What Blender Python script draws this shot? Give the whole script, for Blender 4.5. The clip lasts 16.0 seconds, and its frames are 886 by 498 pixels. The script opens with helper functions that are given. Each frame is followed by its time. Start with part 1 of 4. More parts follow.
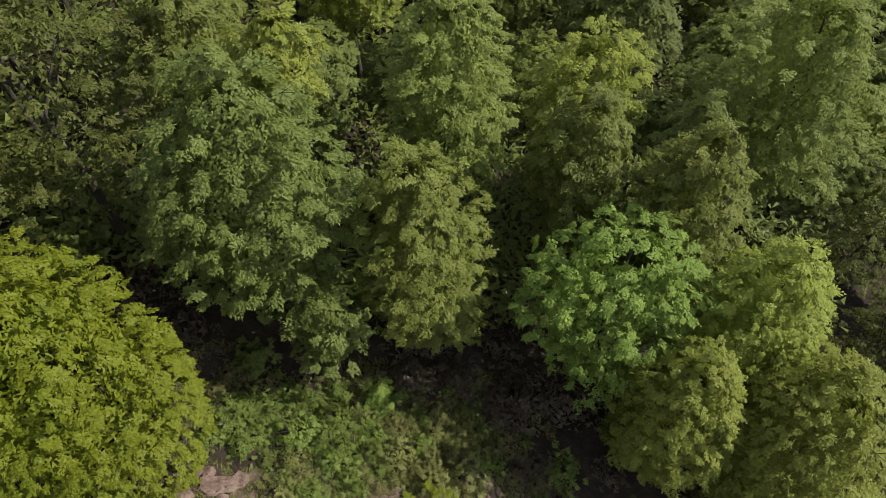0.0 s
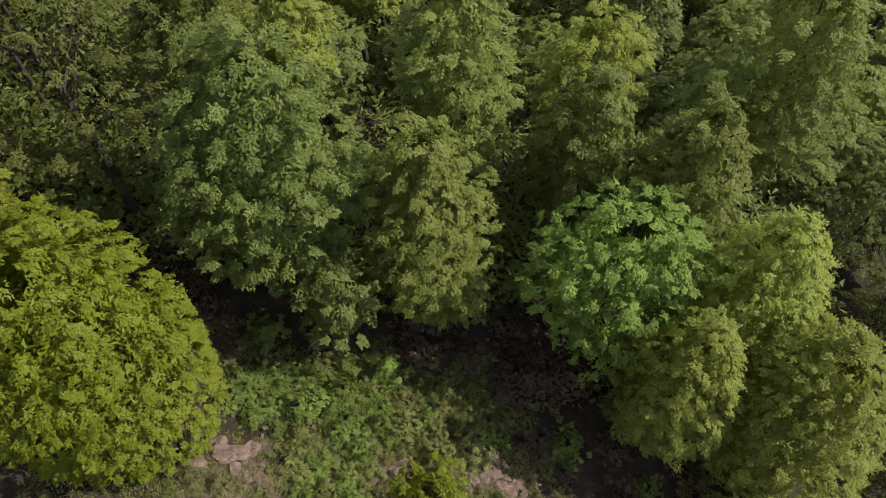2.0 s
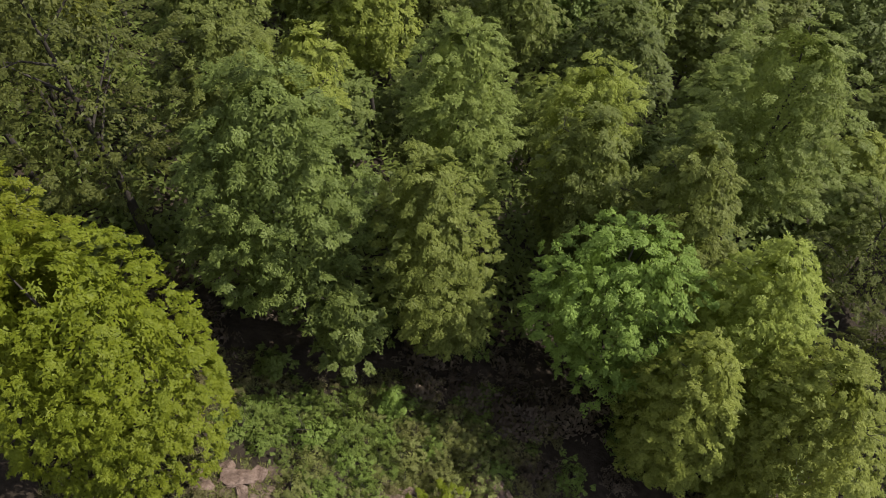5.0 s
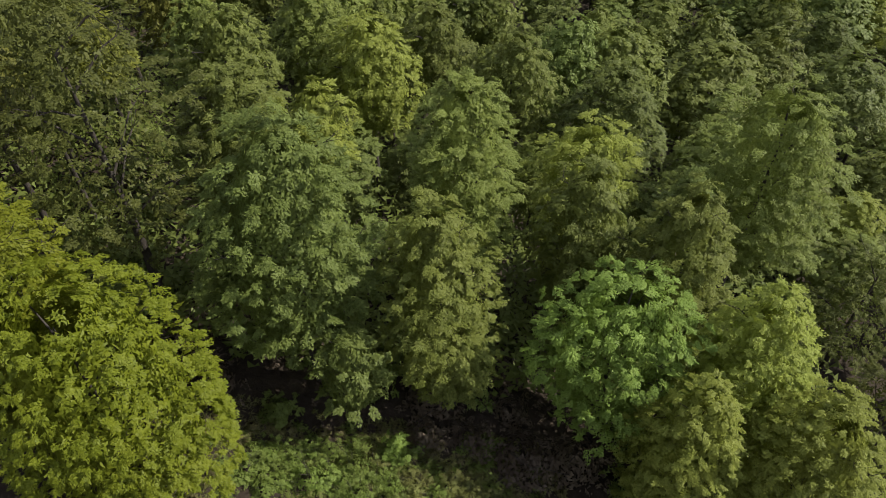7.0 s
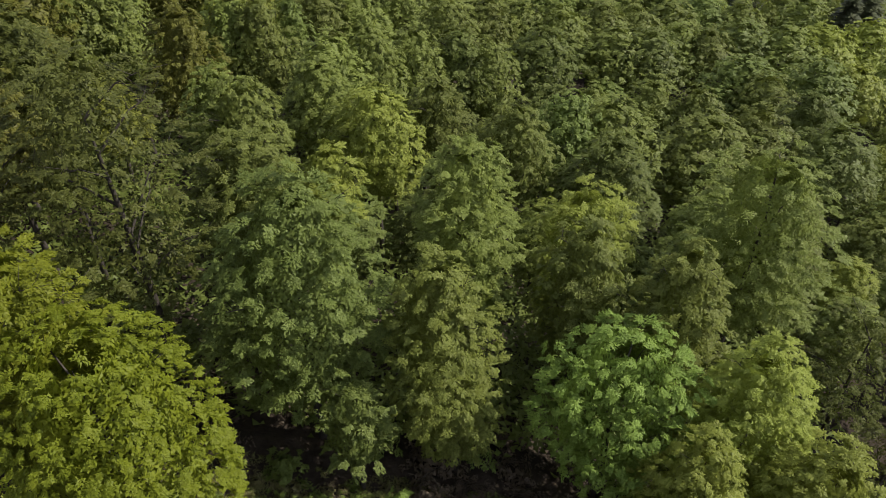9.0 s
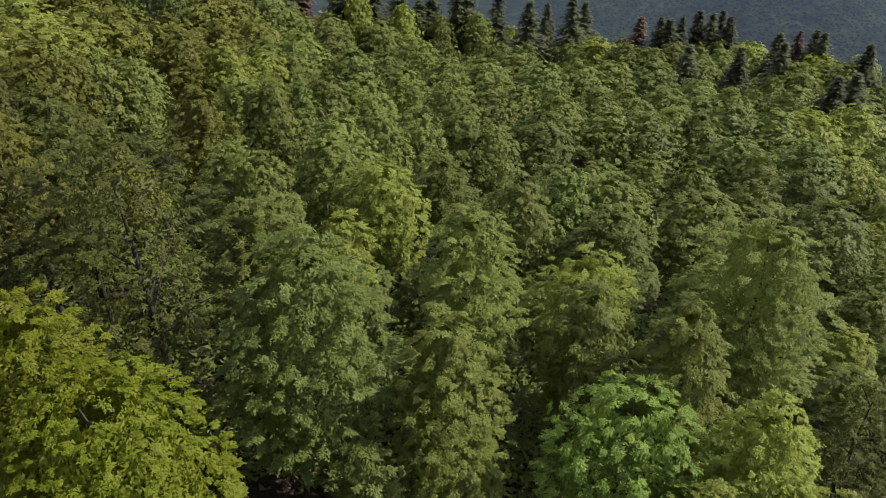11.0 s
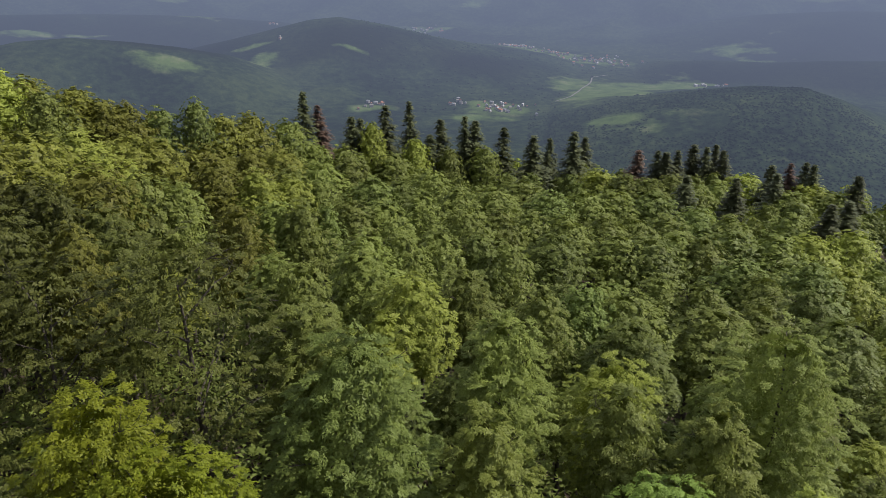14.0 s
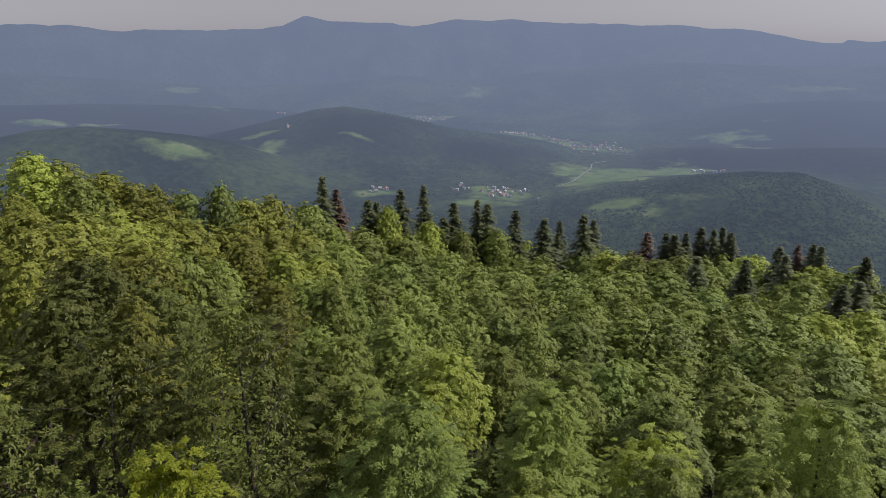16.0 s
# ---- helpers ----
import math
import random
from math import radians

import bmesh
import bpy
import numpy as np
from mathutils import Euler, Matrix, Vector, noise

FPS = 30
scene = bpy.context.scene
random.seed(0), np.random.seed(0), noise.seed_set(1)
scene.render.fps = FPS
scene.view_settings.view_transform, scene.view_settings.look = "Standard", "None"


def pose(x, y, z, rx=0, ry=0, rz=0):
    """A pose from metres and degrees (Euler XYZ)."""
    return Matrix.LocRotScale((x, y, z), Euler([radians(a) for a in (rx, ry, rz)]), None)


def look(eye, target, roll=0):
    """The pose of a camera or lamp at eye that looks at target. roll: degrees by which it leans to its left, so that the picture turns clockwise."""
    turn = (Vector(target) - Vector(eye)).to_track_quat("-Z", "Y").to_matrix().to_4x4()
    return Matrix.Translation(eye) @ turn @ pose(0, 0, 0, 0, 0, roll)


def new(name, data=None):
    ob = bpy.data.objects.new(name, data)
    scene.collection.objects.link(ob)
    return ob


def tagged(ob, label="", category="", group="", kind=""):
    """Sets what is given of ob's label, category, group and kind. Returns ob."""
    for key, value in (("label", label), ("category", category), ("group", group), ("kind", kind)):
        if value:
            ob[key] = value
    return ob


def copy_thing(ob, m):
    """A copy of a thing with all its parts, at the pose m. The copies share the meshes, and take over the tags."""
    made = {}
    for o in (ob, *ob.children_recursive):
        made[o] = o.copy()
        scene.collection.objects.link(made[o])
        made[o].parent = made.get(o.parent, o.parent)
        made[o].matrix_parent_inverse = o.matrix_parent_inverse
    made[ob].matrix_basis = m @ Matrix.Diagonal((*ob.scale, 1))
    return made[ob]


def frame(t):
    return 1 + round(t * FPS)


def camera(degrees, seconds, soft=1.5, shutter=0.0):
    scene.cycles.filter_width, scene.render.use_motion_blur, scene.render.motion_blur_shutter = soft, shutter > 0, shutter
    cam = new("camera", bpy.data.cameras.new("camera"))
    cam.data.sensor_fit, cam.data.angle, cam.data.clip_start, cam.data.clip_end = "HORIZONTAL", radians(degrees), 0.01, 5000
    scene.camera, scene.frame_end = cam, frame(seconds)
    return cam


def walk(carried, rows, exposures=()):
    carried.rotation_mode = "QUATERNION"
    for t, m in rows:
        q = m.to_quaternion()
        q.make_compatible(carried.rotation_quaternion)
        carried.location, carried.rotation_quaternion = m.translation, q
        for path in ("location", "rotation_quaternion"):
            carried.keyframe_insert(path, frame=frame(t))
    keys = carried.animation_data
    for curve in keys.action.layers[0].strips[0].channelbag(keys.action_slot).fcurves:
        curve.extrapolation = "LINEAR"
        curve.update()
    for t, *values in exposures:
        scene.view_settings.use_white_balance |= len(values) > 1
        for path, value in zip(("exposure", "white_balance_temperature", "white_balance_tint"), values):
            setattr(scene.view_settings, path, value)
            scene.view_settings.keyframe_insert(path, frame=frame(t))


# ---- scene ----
cam = camera(63.0, 16.0, soft=0.75)
# seconds, x, y, height, yaw, pitch, roll
ROWS = [
    (0.0, 0.000, 0.000, 50.221, 0.01, -58.67, 0.11),
    (0.5, -0.100, -0.550, 50.197, 0.01, -58.58, 0.10),
    (1.0, -0.225, -1.104, 50.174, 0.04, -58.45, 0.08),
    (1.5, -0.355, -1.670, 50.143, 0.04, -58.36, 0.07),
    (2.0, -0.470, -2.248, 50.095, 0.03, -58.24, 0.08),
    (2.5, -0.558, -2.844, 50.038, 0.03, -58.11, 0.07),
    (3.0, -0.615, -3.449, 49.987, 0.03, -57.52, 0.06),
    (3.5, -0.657, -4.064, 49.942, 0.03, -56.63, 0.05),
    (4.0, -0.704, -4.680, 49.916, 0.04, -55.20, 0.03),
    (6.5, -1.069, -7.800, 49.847, 0.09, -47.69, -0.01),
    (7.0, -1.145, -8.410, 49.844, 0.09, -46.22, -0.03),
    (7.5, -1.231, -9.004, 49.859, 0.08, -44.71, -0.03),
    (8.0, -1.310, -9.575, 49.881, 0.04, -43.19, -0.05),
    (8.5, -1.414, -10.141, 49.900, 0.02, -41.62, -0.08),
    (9.0, -1.536, -10.732, 49.907, -0.01, -40.01, -0.10),
    (11.5, -2.268, -13.982, 49.914, -0.09, -31.58, -0.10),
    (12.0, -2.530, -14.657, 49.939, -0.13, -29.87, -0.15),
    (12.5, -2.948, -15.341, 49.971, -0.14, -28.15, -0.17),
    (13.0, -3.509, -16.004, 49.981, -0.12, -26.45, -0.17),
    (13.5, -4.171, -16.650, 49.972, -0.10, -24.72, -0.17),
    (14.0, -4.924, -17.286, 49.966, -0.07, -23.02, -0.16),
    (14.5, -5.754, -17.921, 49.981, -0.04, -21.32, -0.12),
    (15.0, -6.623, -18.582, 50.007, -0.00, -19.62, -0.11),
    (15.5, -7.519, -19.293, 50.037, 0.03, -17.98, -0.08),
    (16.0, -8.426, -20.046, 50.068, 0.07, -16.39, -0.06),
]
EXPOSURE = 0.62
walk(cam, [(t, pose(x, y, z, 90 + pitch, roll, yaw)) for t, x, y, z, yaw, pitch, roll in ROWS], [(0.0, EXPOSURE), (16.0, EXPOSURE)])

# ---- daylight: clear sky and a high sun from the right ----
SUN_FROM = Vector((0.92, 0.11, 0.83)).normalized()
SUN_HEIGHT, SUN_ROUND = math.asin(SUN_FROM.z), math.atan2(SUN_FROM.x, SUN_FROM.y)
world = bpy.data.worlds.new("sky")
world.use_nodes = True
scene.world = world
sky = world.node_tree.nodes.new("ShaderNodeTexSky")
sky.sky_type, sky.sun_disc = "NISHITA", False
sky.sun_elevation, sky.sun_rotation = SUN_HEIGHT, SUN_ROUND
sky.altitude, sky.air_density, sky.dust_density, sky.ozone_density = 900, 2.2, 0.2, 3.0
ground_light = world.node_tree.nodes["Background"]
ground_light.inputs["Strength"].default_value = 0.077
pale = world.node_tree.nodes.new("ShaderNodeHueSaturation")
pale.inputs["Saturation"].default_value, pale.inputs["Value"].default_value = 0.16, 0.9
world.node_tree.links.new(sky.outputs[0], pale.inputs["Color"])
cool = world.node_tree.nodes.new("ShaderNodeMix")
cool.data_type, cool.blend_type = "RGBA", "MULTIPLY"
cool.inputs["Factor"].default_value, cool.inputs[7].default_value = 1.0, (0.92, 0.94, 1.10, 1)
world.node_tree.links.new(pale.outputs[0], cool.inputs[6])
# hazy sky, brighter overhead than near the horizon
way, height = world.node_tree.nodes.new("ShaderNodeTexCoord"), world.node_tree.nodes.new("ShaderNodeSeparateXYZ")
world.node_tree.links.new(way.outputs["Generated"], height.inputs[0])
rise = world.node_tree.nodes.new("ShaderNodeMapRange")
rise.inputs["From Min"].default_value, rise.inputs["From Max"].default_value = 0.0, 1.0
rise.inputs["To Min"].default_value, rise.inputs["To Max"].default_value = 0.49, 1.6
world.node_tree.links.new(height.outputs["Z"], rise.inputs["Value"])
haze = world.node_tree.nodes.new("ShaderNodeVectorMath")
haze.operation = "SCALE"
world.node_tree.links.new(cool.outputs[2], haze.inputs[0])
world.node_tree.links.new(rise.outputs[0], haze.inputs["Scale"])
world.node_tree.links.new(haze.outputs[0], ground_light.inputs["Color"])
sun = new("sun", bpy.data.lights.new("sun", "SUN"))
sun.data.energy, sun.data.angle, sun.data.color = 3.25, radians(0.6), (1.0, 0.937, 0.85)
sun.matrix_world = look(SUN_FROM * 400, (0, 0, 0))


# ---- materials ----
def material(name):
    m = bpy.data.materials.new(name)
    m.use_nodes = True
    nodes, links = m.node_tree.nodes, m.node_tree.links
    return m, nodes, links, nodes["Principled BSDF"]


def ramp(nodes, stops):
    r = nodes.new("ShaderNodeValToRGB")
    while len(r.color_ramp.elements) < len(stops):
        r.color_ramp.elements.new(0.5)
    for e, (at, colour) in zip(r.color_ramp.elements, stops):
        e.position, e.color = at, (*colour, 1)
    return r


def noise_tex(nodes, links, scale, detail=4, coords=None, rough=0.55):
    n = nodes.new("ShaderNodeTexNoise")
    n.inputs["Scale"].default_value, n.inputs["Detail"].default_value, n.inputs["Roughness"].default_value = scale, detail, rough
    if coords:
        links.new(coords, n.inputs["Vector"])
    return n


def maths(nodes, links, kind, a, b):
    n = nodes.new("ShaderNodeMath")
    n.operation = kind
    for socket, v in zip(n.inputs, (a, b)):
        if isinstance(v, (int, float)):
            socket.default_value = v
        else:
            links.new(v, socket)
    return n.outputs[0]


def foliage(name, dark, mid, light, through_light=0.34, rough=0.55, spread=0.44, rich=0.97):
    """Leaves: each leaf and each tree differs a little, and some light passes through."""
    m, nodes, links, bsdf = material(name)
    geo, info, place = nodes.new("ShaderNodeNewGeometry"), nodes.new("ShaderNodeObjectInfo"), nodes.new("ShaderNodeTexCoord")
    patch = noise_tex(nodes, links, 0.8, 3, place.outputs["Object"])
    mixed = maths(nodes, links, "ADD", maths(nodes, links, "MULTIPLY", geo.outputs["Random Per Island"], 0.30), maths(nodes, links, "MULTIPLY", patch.outputs["Fac"], 0.70))
    # what a leaf sends back and what it lets through together
    colours = ramp(nodes, [(at, [k * c for k, c in zip((2.10, 1.92, 2.04), tone)]) for at, tone in ((0.15, dark), (0.5, mid), (0.88, light))])
    links.new(mixed, colours.inputs["Fac"])
    hue = nodes.new("ShaderNodeHueSaturation")
    links.new(colours.outputs[0], hue.inputs["Color"])
    links.new(maths(nodes, links, "ADD", maths(nodes, links, "MULTIPLY", info.outputs["Random"], 0.012), 0.494), hue.inputs["Hue"])
    links.new(maths(nodes, links, "ADD", maths(nodes, links, "MULTIPLY", info.outputs["Random"], spread), 1 - spread / 2), hue.inputs["Value"])
    hue.inputs["Saturation"].default_value = rich
    links.new(hue.outputs[0], bsdf.inputs["Base Color"])
    bsdf.inputs["Roughness"].default_value = rough
    bsdf.inputs["Specular IOR Level"].default_value = 0.28
    lit = nodes.new("ShaderNodeBsdfTranslucent")
    links.new(hue.outputs[0], lit.inputs["Color"])
    mix = nodes.new("ShaderNodeMixShader")
    mix.inputs[0].default_value = through_light
    links.new(bsdf.outputs[0], mix.inputs[1])
    links.new(lit.outputs[0], mix.inputs[2])
    links.new(mix.outputs[0], nodes["Material Output"].inputs["Surface"])
    return m


def surface(name, stops, scale, rough=0.9, bump=0.4, fine=6.0, far=0.08):
    """Earth, rock and bark: two scales of colour with relief."""
    m, nodes, links, bsdf = material(name)
    place = nodes.new("ShaderNodeTexCoord")
    big, small = noise_tex(nodes, links, scale, 6, place.outputs["Object"], 0.65), noise_tex(nodes, links, scale * fine, 5, place.outputs["Object"], 0.7)
    mixed = maths(nodes, links, "ADD", maths(nodes, links, "MULTIPLY", big.outputs["Fac"], 0.6), maths(nodes, links, "MULTIPLY", small.outputs["Fac"], 0.4))
    colours = ramp(nodes, stops)
    links.new(mixed, colours.inputs["Fac"])
    links.new(colours.outputs[0], bsdf.inputs["Base Color"])
    bsdf.inputs["Roughness"].default_value = rough
    bsdf.inputs["Specular IOR Level"].default_value = 0.2
    relief = nodes.new("ShaderNodeBump")
    relief.inputs["Strength"].default_value, relief.inputs["Distance"].default_value = bump, far
    links.new(small.outputs["Fac"], relief.inputs["Height"])
    links.new(relief.outputs[0], bsdf.inputs["Normal"])
    return m


# dark green with shade painted in, for left-hand and gully trees
LEAF_SHADED = foliage("leaves_shade_darkened", (0.031, 0.040, 0.008), (0.055, 0.068, 0.012), (0.084, 0.099, 0.019))
LEAF_DEEP = foliage("leaves_deep_green", (0.043, 0.059, 0.011), (0.076, 0.104, 0.020), (0.112, 0.145, 0.030))
LEAF_FRESH = foliage("leaves_hornbeam_green", (0.061, 0.083, 0.013), (0.111, 0.145, 0.023), (0.160, 0.200, 0.036))
LEAF_MID = foliage("leaves_green", (0.053, 0.072, 0.012), (0.094, 0.123, 0.022), (0.139, 0.173, 0.036))
LEAF_YELLOW = foliage("leaves_yellow_green", (0.075, 0.096, 0.016), (0.130, 0.163, 0.023), (0.180, 0.219, 0.039), rich=0.98)
LEAF_GOLD = foliage("leaves_olive_gold", (0.057, 0.067, 0.010), (0.096, 0.111, 0.015), (0.135, 0.151, 0.024))
LEAF_BLUE = foliage("leaves_blue_green", (0.048, 0.072, 0.014), (0.088, 0.124, 0.024), (0.130, 0.176, 0.038))
LEAF_LIME = foliage("leaves_fresh_green", (0.058, 0.096, 0.016), (0.106, 0.166, 0.028), (0.158, 0.232, 0.046), rich=1.0)
LEAF_MAPLE = foliage("leaves_bright_yellow_green", (0.062, 0.086, 0.009), (0.101, 0.128, 0.013), (0.138, 0.166, 0.021), 0.42, spread=0.12, rich=1.04)
LEAF_PALE = foliage("leaves_pale_green", (0.060, 0.085, 0.016), (0.108, 0.144, 0.027), (0.154, 0.196, 0.042))
LEAF_SCRUB = foliage("scrub_leaves", (0.046, 0.073, 0.013), (0.088, 0.130, 0.022), (0.130, 0.178, 0.034))
LEAF_OLIVE = foliage("olive_weed_leaves", (0.057, 0.069, 0.018), (0.103, 0.121, 0.030), (0.152, 0.173, 0.050))
# brown dead brush, made darker to paint in the shade it stands in
LEAF_BRUSH = foliage("shaded_brown_brush_leaves", (0.034, 0.028, 0.018), (0.060, 0.050, 0.030), (0.105, 0.086, 0.050), 0.15)
LEAF_DRY = foliage("dry_brush_leaves", (0.062, 0.062, 0.024), (0.110, 0.112, 0.040), (0.180, 0.170, 0.080))
NEEDLES = foliage("spruce_needles", (0.024, 0.032, 0.014), (0.045, 0.056, 0.023), (0.070, 0.084, 0.036), 0.25)
NEEDLES_BROWN = foliage("dying_spruce_needles", (0.030, 0.024, 0.016), (0.060, 0.042, 0.028), (0.090, 0.066, 0.044), 0.08)
BARK = surface("bark", [(0.3, (0.035, 0.029, 0.024)), (0.55, (0.075, 0.065, 0.054)), (0.75, (0.15, 0.135, 0.115))], 1.6, bump=0.6)
ROCK = surface("pale_rock", [(0.32, (0.050, 0.034, 0.026)), (0.43, (0.165, 0.112, 0.085)), (0.56, (0.280, 0.200, 0.158)), (0.72, (0.37, 0.29, 0.24))], 2.2, bump=1.0, fine=5.0, far=0.12)


# ---- shape of the land ----
def canopy(x, y):
    """Height of the tree tops on the slope, which falls away ahead and to the right."""
    x, y = np.clip(x, -140, 200), np.clip(y, -80, 260)
    return 28.13 - 15.24 * x / 50 - 24.39 * y / 100 + 2.007 * (x / 50) ** 2 + 3.563 * x * y / 5000 + 2.66 * (y / 100) ** 2


def brink(x):
    """Where the shoulder of the slope rolls over towards the valley."""
    return np.interp(x, [-140, -85, -14, 40, 70, 100, 130, 250], [66, 126, 203, 218, 214, 200, 184, 130])


def slope(x, y):
    past = np.maximum(0, y - brink(x))
    aside = np.maximum(0, np.hypot(x - 20, y - 60) - 330)
    drop = np.where(past < 60, 0.004 * past ** 2, 14.4 + 0.48 * (past - 60))
    return canopy(x, y) - 25 - drop - 0.35 * aside


EYE_X, EYE_Y, EYE_Z = -8.4, -20.0, 50.0
FLOOR = -350.0
# ranges of hills across the valley: distance, depth of the slope, then bearing and elevation of the crest in degrees
RANGES = [
    (1750, 330, [8, 8.8, 11.5, 15.3, 19.4, 23.3, 26.6, 28.9, 32.2, 36], [-13.4, -12.6, -11.98, -11.02, -10.27, -9.67, -9.49, -10.2, -11.8, -13]),
    (2100, 330, [-40, -31.5, -29.5, -26.3, -22.6, -19.6, -16, -11.8, -8], [-7.5, -6.59, -6.23, -6.14, -6.59, -7.06, -7.83, -9.47, -11]),
    (2600, 190, [13, 14.3, 16.3, 20, 23.8, 27.5, 31.5, 40], [-9.4, -8.9, -8.25, -7.95, -7.9, -7.5, -7.2, -6.5]),
    (2550, 420, [-21, -17.5, -13.3, -9.9, -7.7, -3.8, 0.6, 5.1, 9.5, 11.8, 13], [-8.2, -7.14, -6.21, -5.43, -5.25, -5.93, -7.0, -7.8, -8.6, -9.3, -10]),
    (3350, 420, [-40, -30, -24, -18, -12, -4, 40], [-4.4, -4.5, -4.7, -5.0, -5.6, -7, -7]),
    (3500, 420, [-4, 4, 10, 15, 19, 23, 28, 40], [-7, -6.6, -6.4, -5.9, -5.2, -4.6, -4.2, -3.8]),
    (4150, 520, [-40, -30.9, -24.1, -15.7, -9.8, -3.7, 2.8, 9.2, 17.4, 25, 30.6, 40], [-2.2, -2.4, -2.9, -3.6, -3.4, -2.9, -3.2, -2.3, -1.8, -2.0, -1.8, -1.6]),
]
CREST = ([-40, -30.4, -27.1, -23.7, -19.2, -14.5, -12.1, -10.4, -8.5, -6.2, -3.7, -2.4, 0.6, 4.9, 9.1, 17.2, 22.9, 24.7, 26.5, 27.9, 28.2, 30.4, 40],
         [0.5, 0.67, 0.77, 0.35, 0.48, 0.49, 0.78, 1.39, 1.15, 1.0, 0.93, 0.69, 1.22, 1.22, 0.93, 0.79, 0.39, 0.02, -0.35, -0.46, -0.24, -0.23, -0.3])


def fbm(x, y, octaves=4):
    """Smooth pseudo-random undulation between about -1 and 1."""
    total, size = 0, 1.0
    for k in range(octaves):
        a = 2.399 * k + 0.7
        u, v = x * math.cos(a) + y * math.sin(a), -x * math.sin(a) + y * math.cos(a)
        total = total + size * np.sin(u + 1.7 * np.sin(0.63 * v + k)) * np.cos(0.9 * v + 1.3 * np.sin(0.71 * u - k))
        x, y, size = x * 2.07, y * 2.07, size * 0.5
    return total


def valley(x, y):
    """Floor and hills of the valley, and the long mountain beyond."""
    dx, dy = x - EYE_X, y - EYE_Y
    far, bearing = np.hypot(dx, dy), np.degrees(np.arctan2(dx, dy))
    z = FLOOR + 4 * fbm(x / 260, y / 260)
    for away, depth, turn, rise in RANGES:
        top = EYE_Z + away * np.tan(np.radians(np.interp(bearing, turn, rise))) - FLOOR
        folds = 1 + 0.16 * fbm(x / 190 + away, y / 190, 5)
        z = np.maximum(z, FLOOR + np.maximum(top, 0) * np.exp(-((far - away) / (depth * folds)) ** 2))
    top = EYE_Z + 4780 * np.tan(np.radians(np.interp(bearing, *CREST))) - FLOOR + 6 * fbm(bearing * 1.1, bearing * 0.3 + 2, 4)
    fall = np.clip((4780 - far) / (700 * (1 + 0.25 * fbm(bearing / 3, far / 500, 4))), 0, 1)
    z = np.maximum(z, FLOOR + top * (1 - fall ** 1.3))
    return np.where(np.abs(bearing) > 60, FLOOR, z)


def land(x, y):
    near, low = slope(x, y), valley(x, y)
    return np.maximum(near, low) + 0.30 * fbm(x / 3.1, y / 3.1, 3) * (np.hypot(x, y) < 400)


def gz(x, y):
    return float(land(np.float64(x), np.float64(y)))


# ---- mesh helpers ----
def mesh_from(name, verts, faces, mats, smooth=False, slots=None):
    """A mesh from arrays; all faces have the same number of corners."""
    verts, faces = np.asarray(verts, np.float32), np.asarray(faces, np.int32)
    me = bpy.data.meshes.new(name)
    n, corners = faces.shape
    me.vertices.add(len(verts))
    me.vertices.foreach_set("co", verts.ravel())
    me.loops.add(n * corners)
    me.loops.foreach_set("vertex_index", faces.ravel())
    me.polygons.add(n)
    me.polygons.foreach_set("loop_start", np.arange(n, dtype=np.int32) * corners)
    for m in mats:
        me.materials.append(m)
    if slots is not None:
        me.polygons.foreach_set("material_index", np.asarray(slots, np.int32))
    me.update(calc_edges=True)
    me.validate()
    me.polygons.foreach_set("use_smooth", np.full(len(me.polygons), smooth))
    return me


def part(name, mesh, parent, label=""):
    ob = new(name, mesh)
    ob.parent = parent
    return tagged(ob, label)


def copied(ob, m):
    """A copy of a thing at the pose m, which holds the copy's own scale."""
    return copy_thing(ob, m @ Matrix.Diagonal((*(1 / s for s in ob.scale), 1)))


def unit(v):
    return v / np.maximum(np.linalg.norm(v, axis=-1, keepdims=True), 1e-9)


def leaf_faces(rng, at, facing, size, along=None):
    """Pointed leaf sprays at these places, facing these ways, with their tips outward."""
    n = len(at)
    facing = unit(facing + rng.normal(0, 0.10, (n, 3)))
    if along is None:
        along = unit(at * np.array([1, 1, 0])) + rng.normal(0, 1.0, (n, 3)) + np.array([0, 0, -0.25])
    along = unit(along - facing * (along * facing).sum(1, keepdims=True))
    across = np.cross(facing, along)
    long, wide = size * rng.uniform(0.85, 1.6, (n, 1)), size * rng.uniform(0.55, 0.95, (n, 1))
    root, skew = at - along * long * 0.45, along * long * rng.uniform(-0.25, 0.25, (n, 1))
    corners = np.stack([root + across * wide * 0.5 + skew, at + along * long * 0.55 - facing * size * 0.12, root - across * wide * 0.5 - skew], 1)
    return corners.reshape(-1, 3), np.arange(n * 3)[::-1].reshape(n, 3)


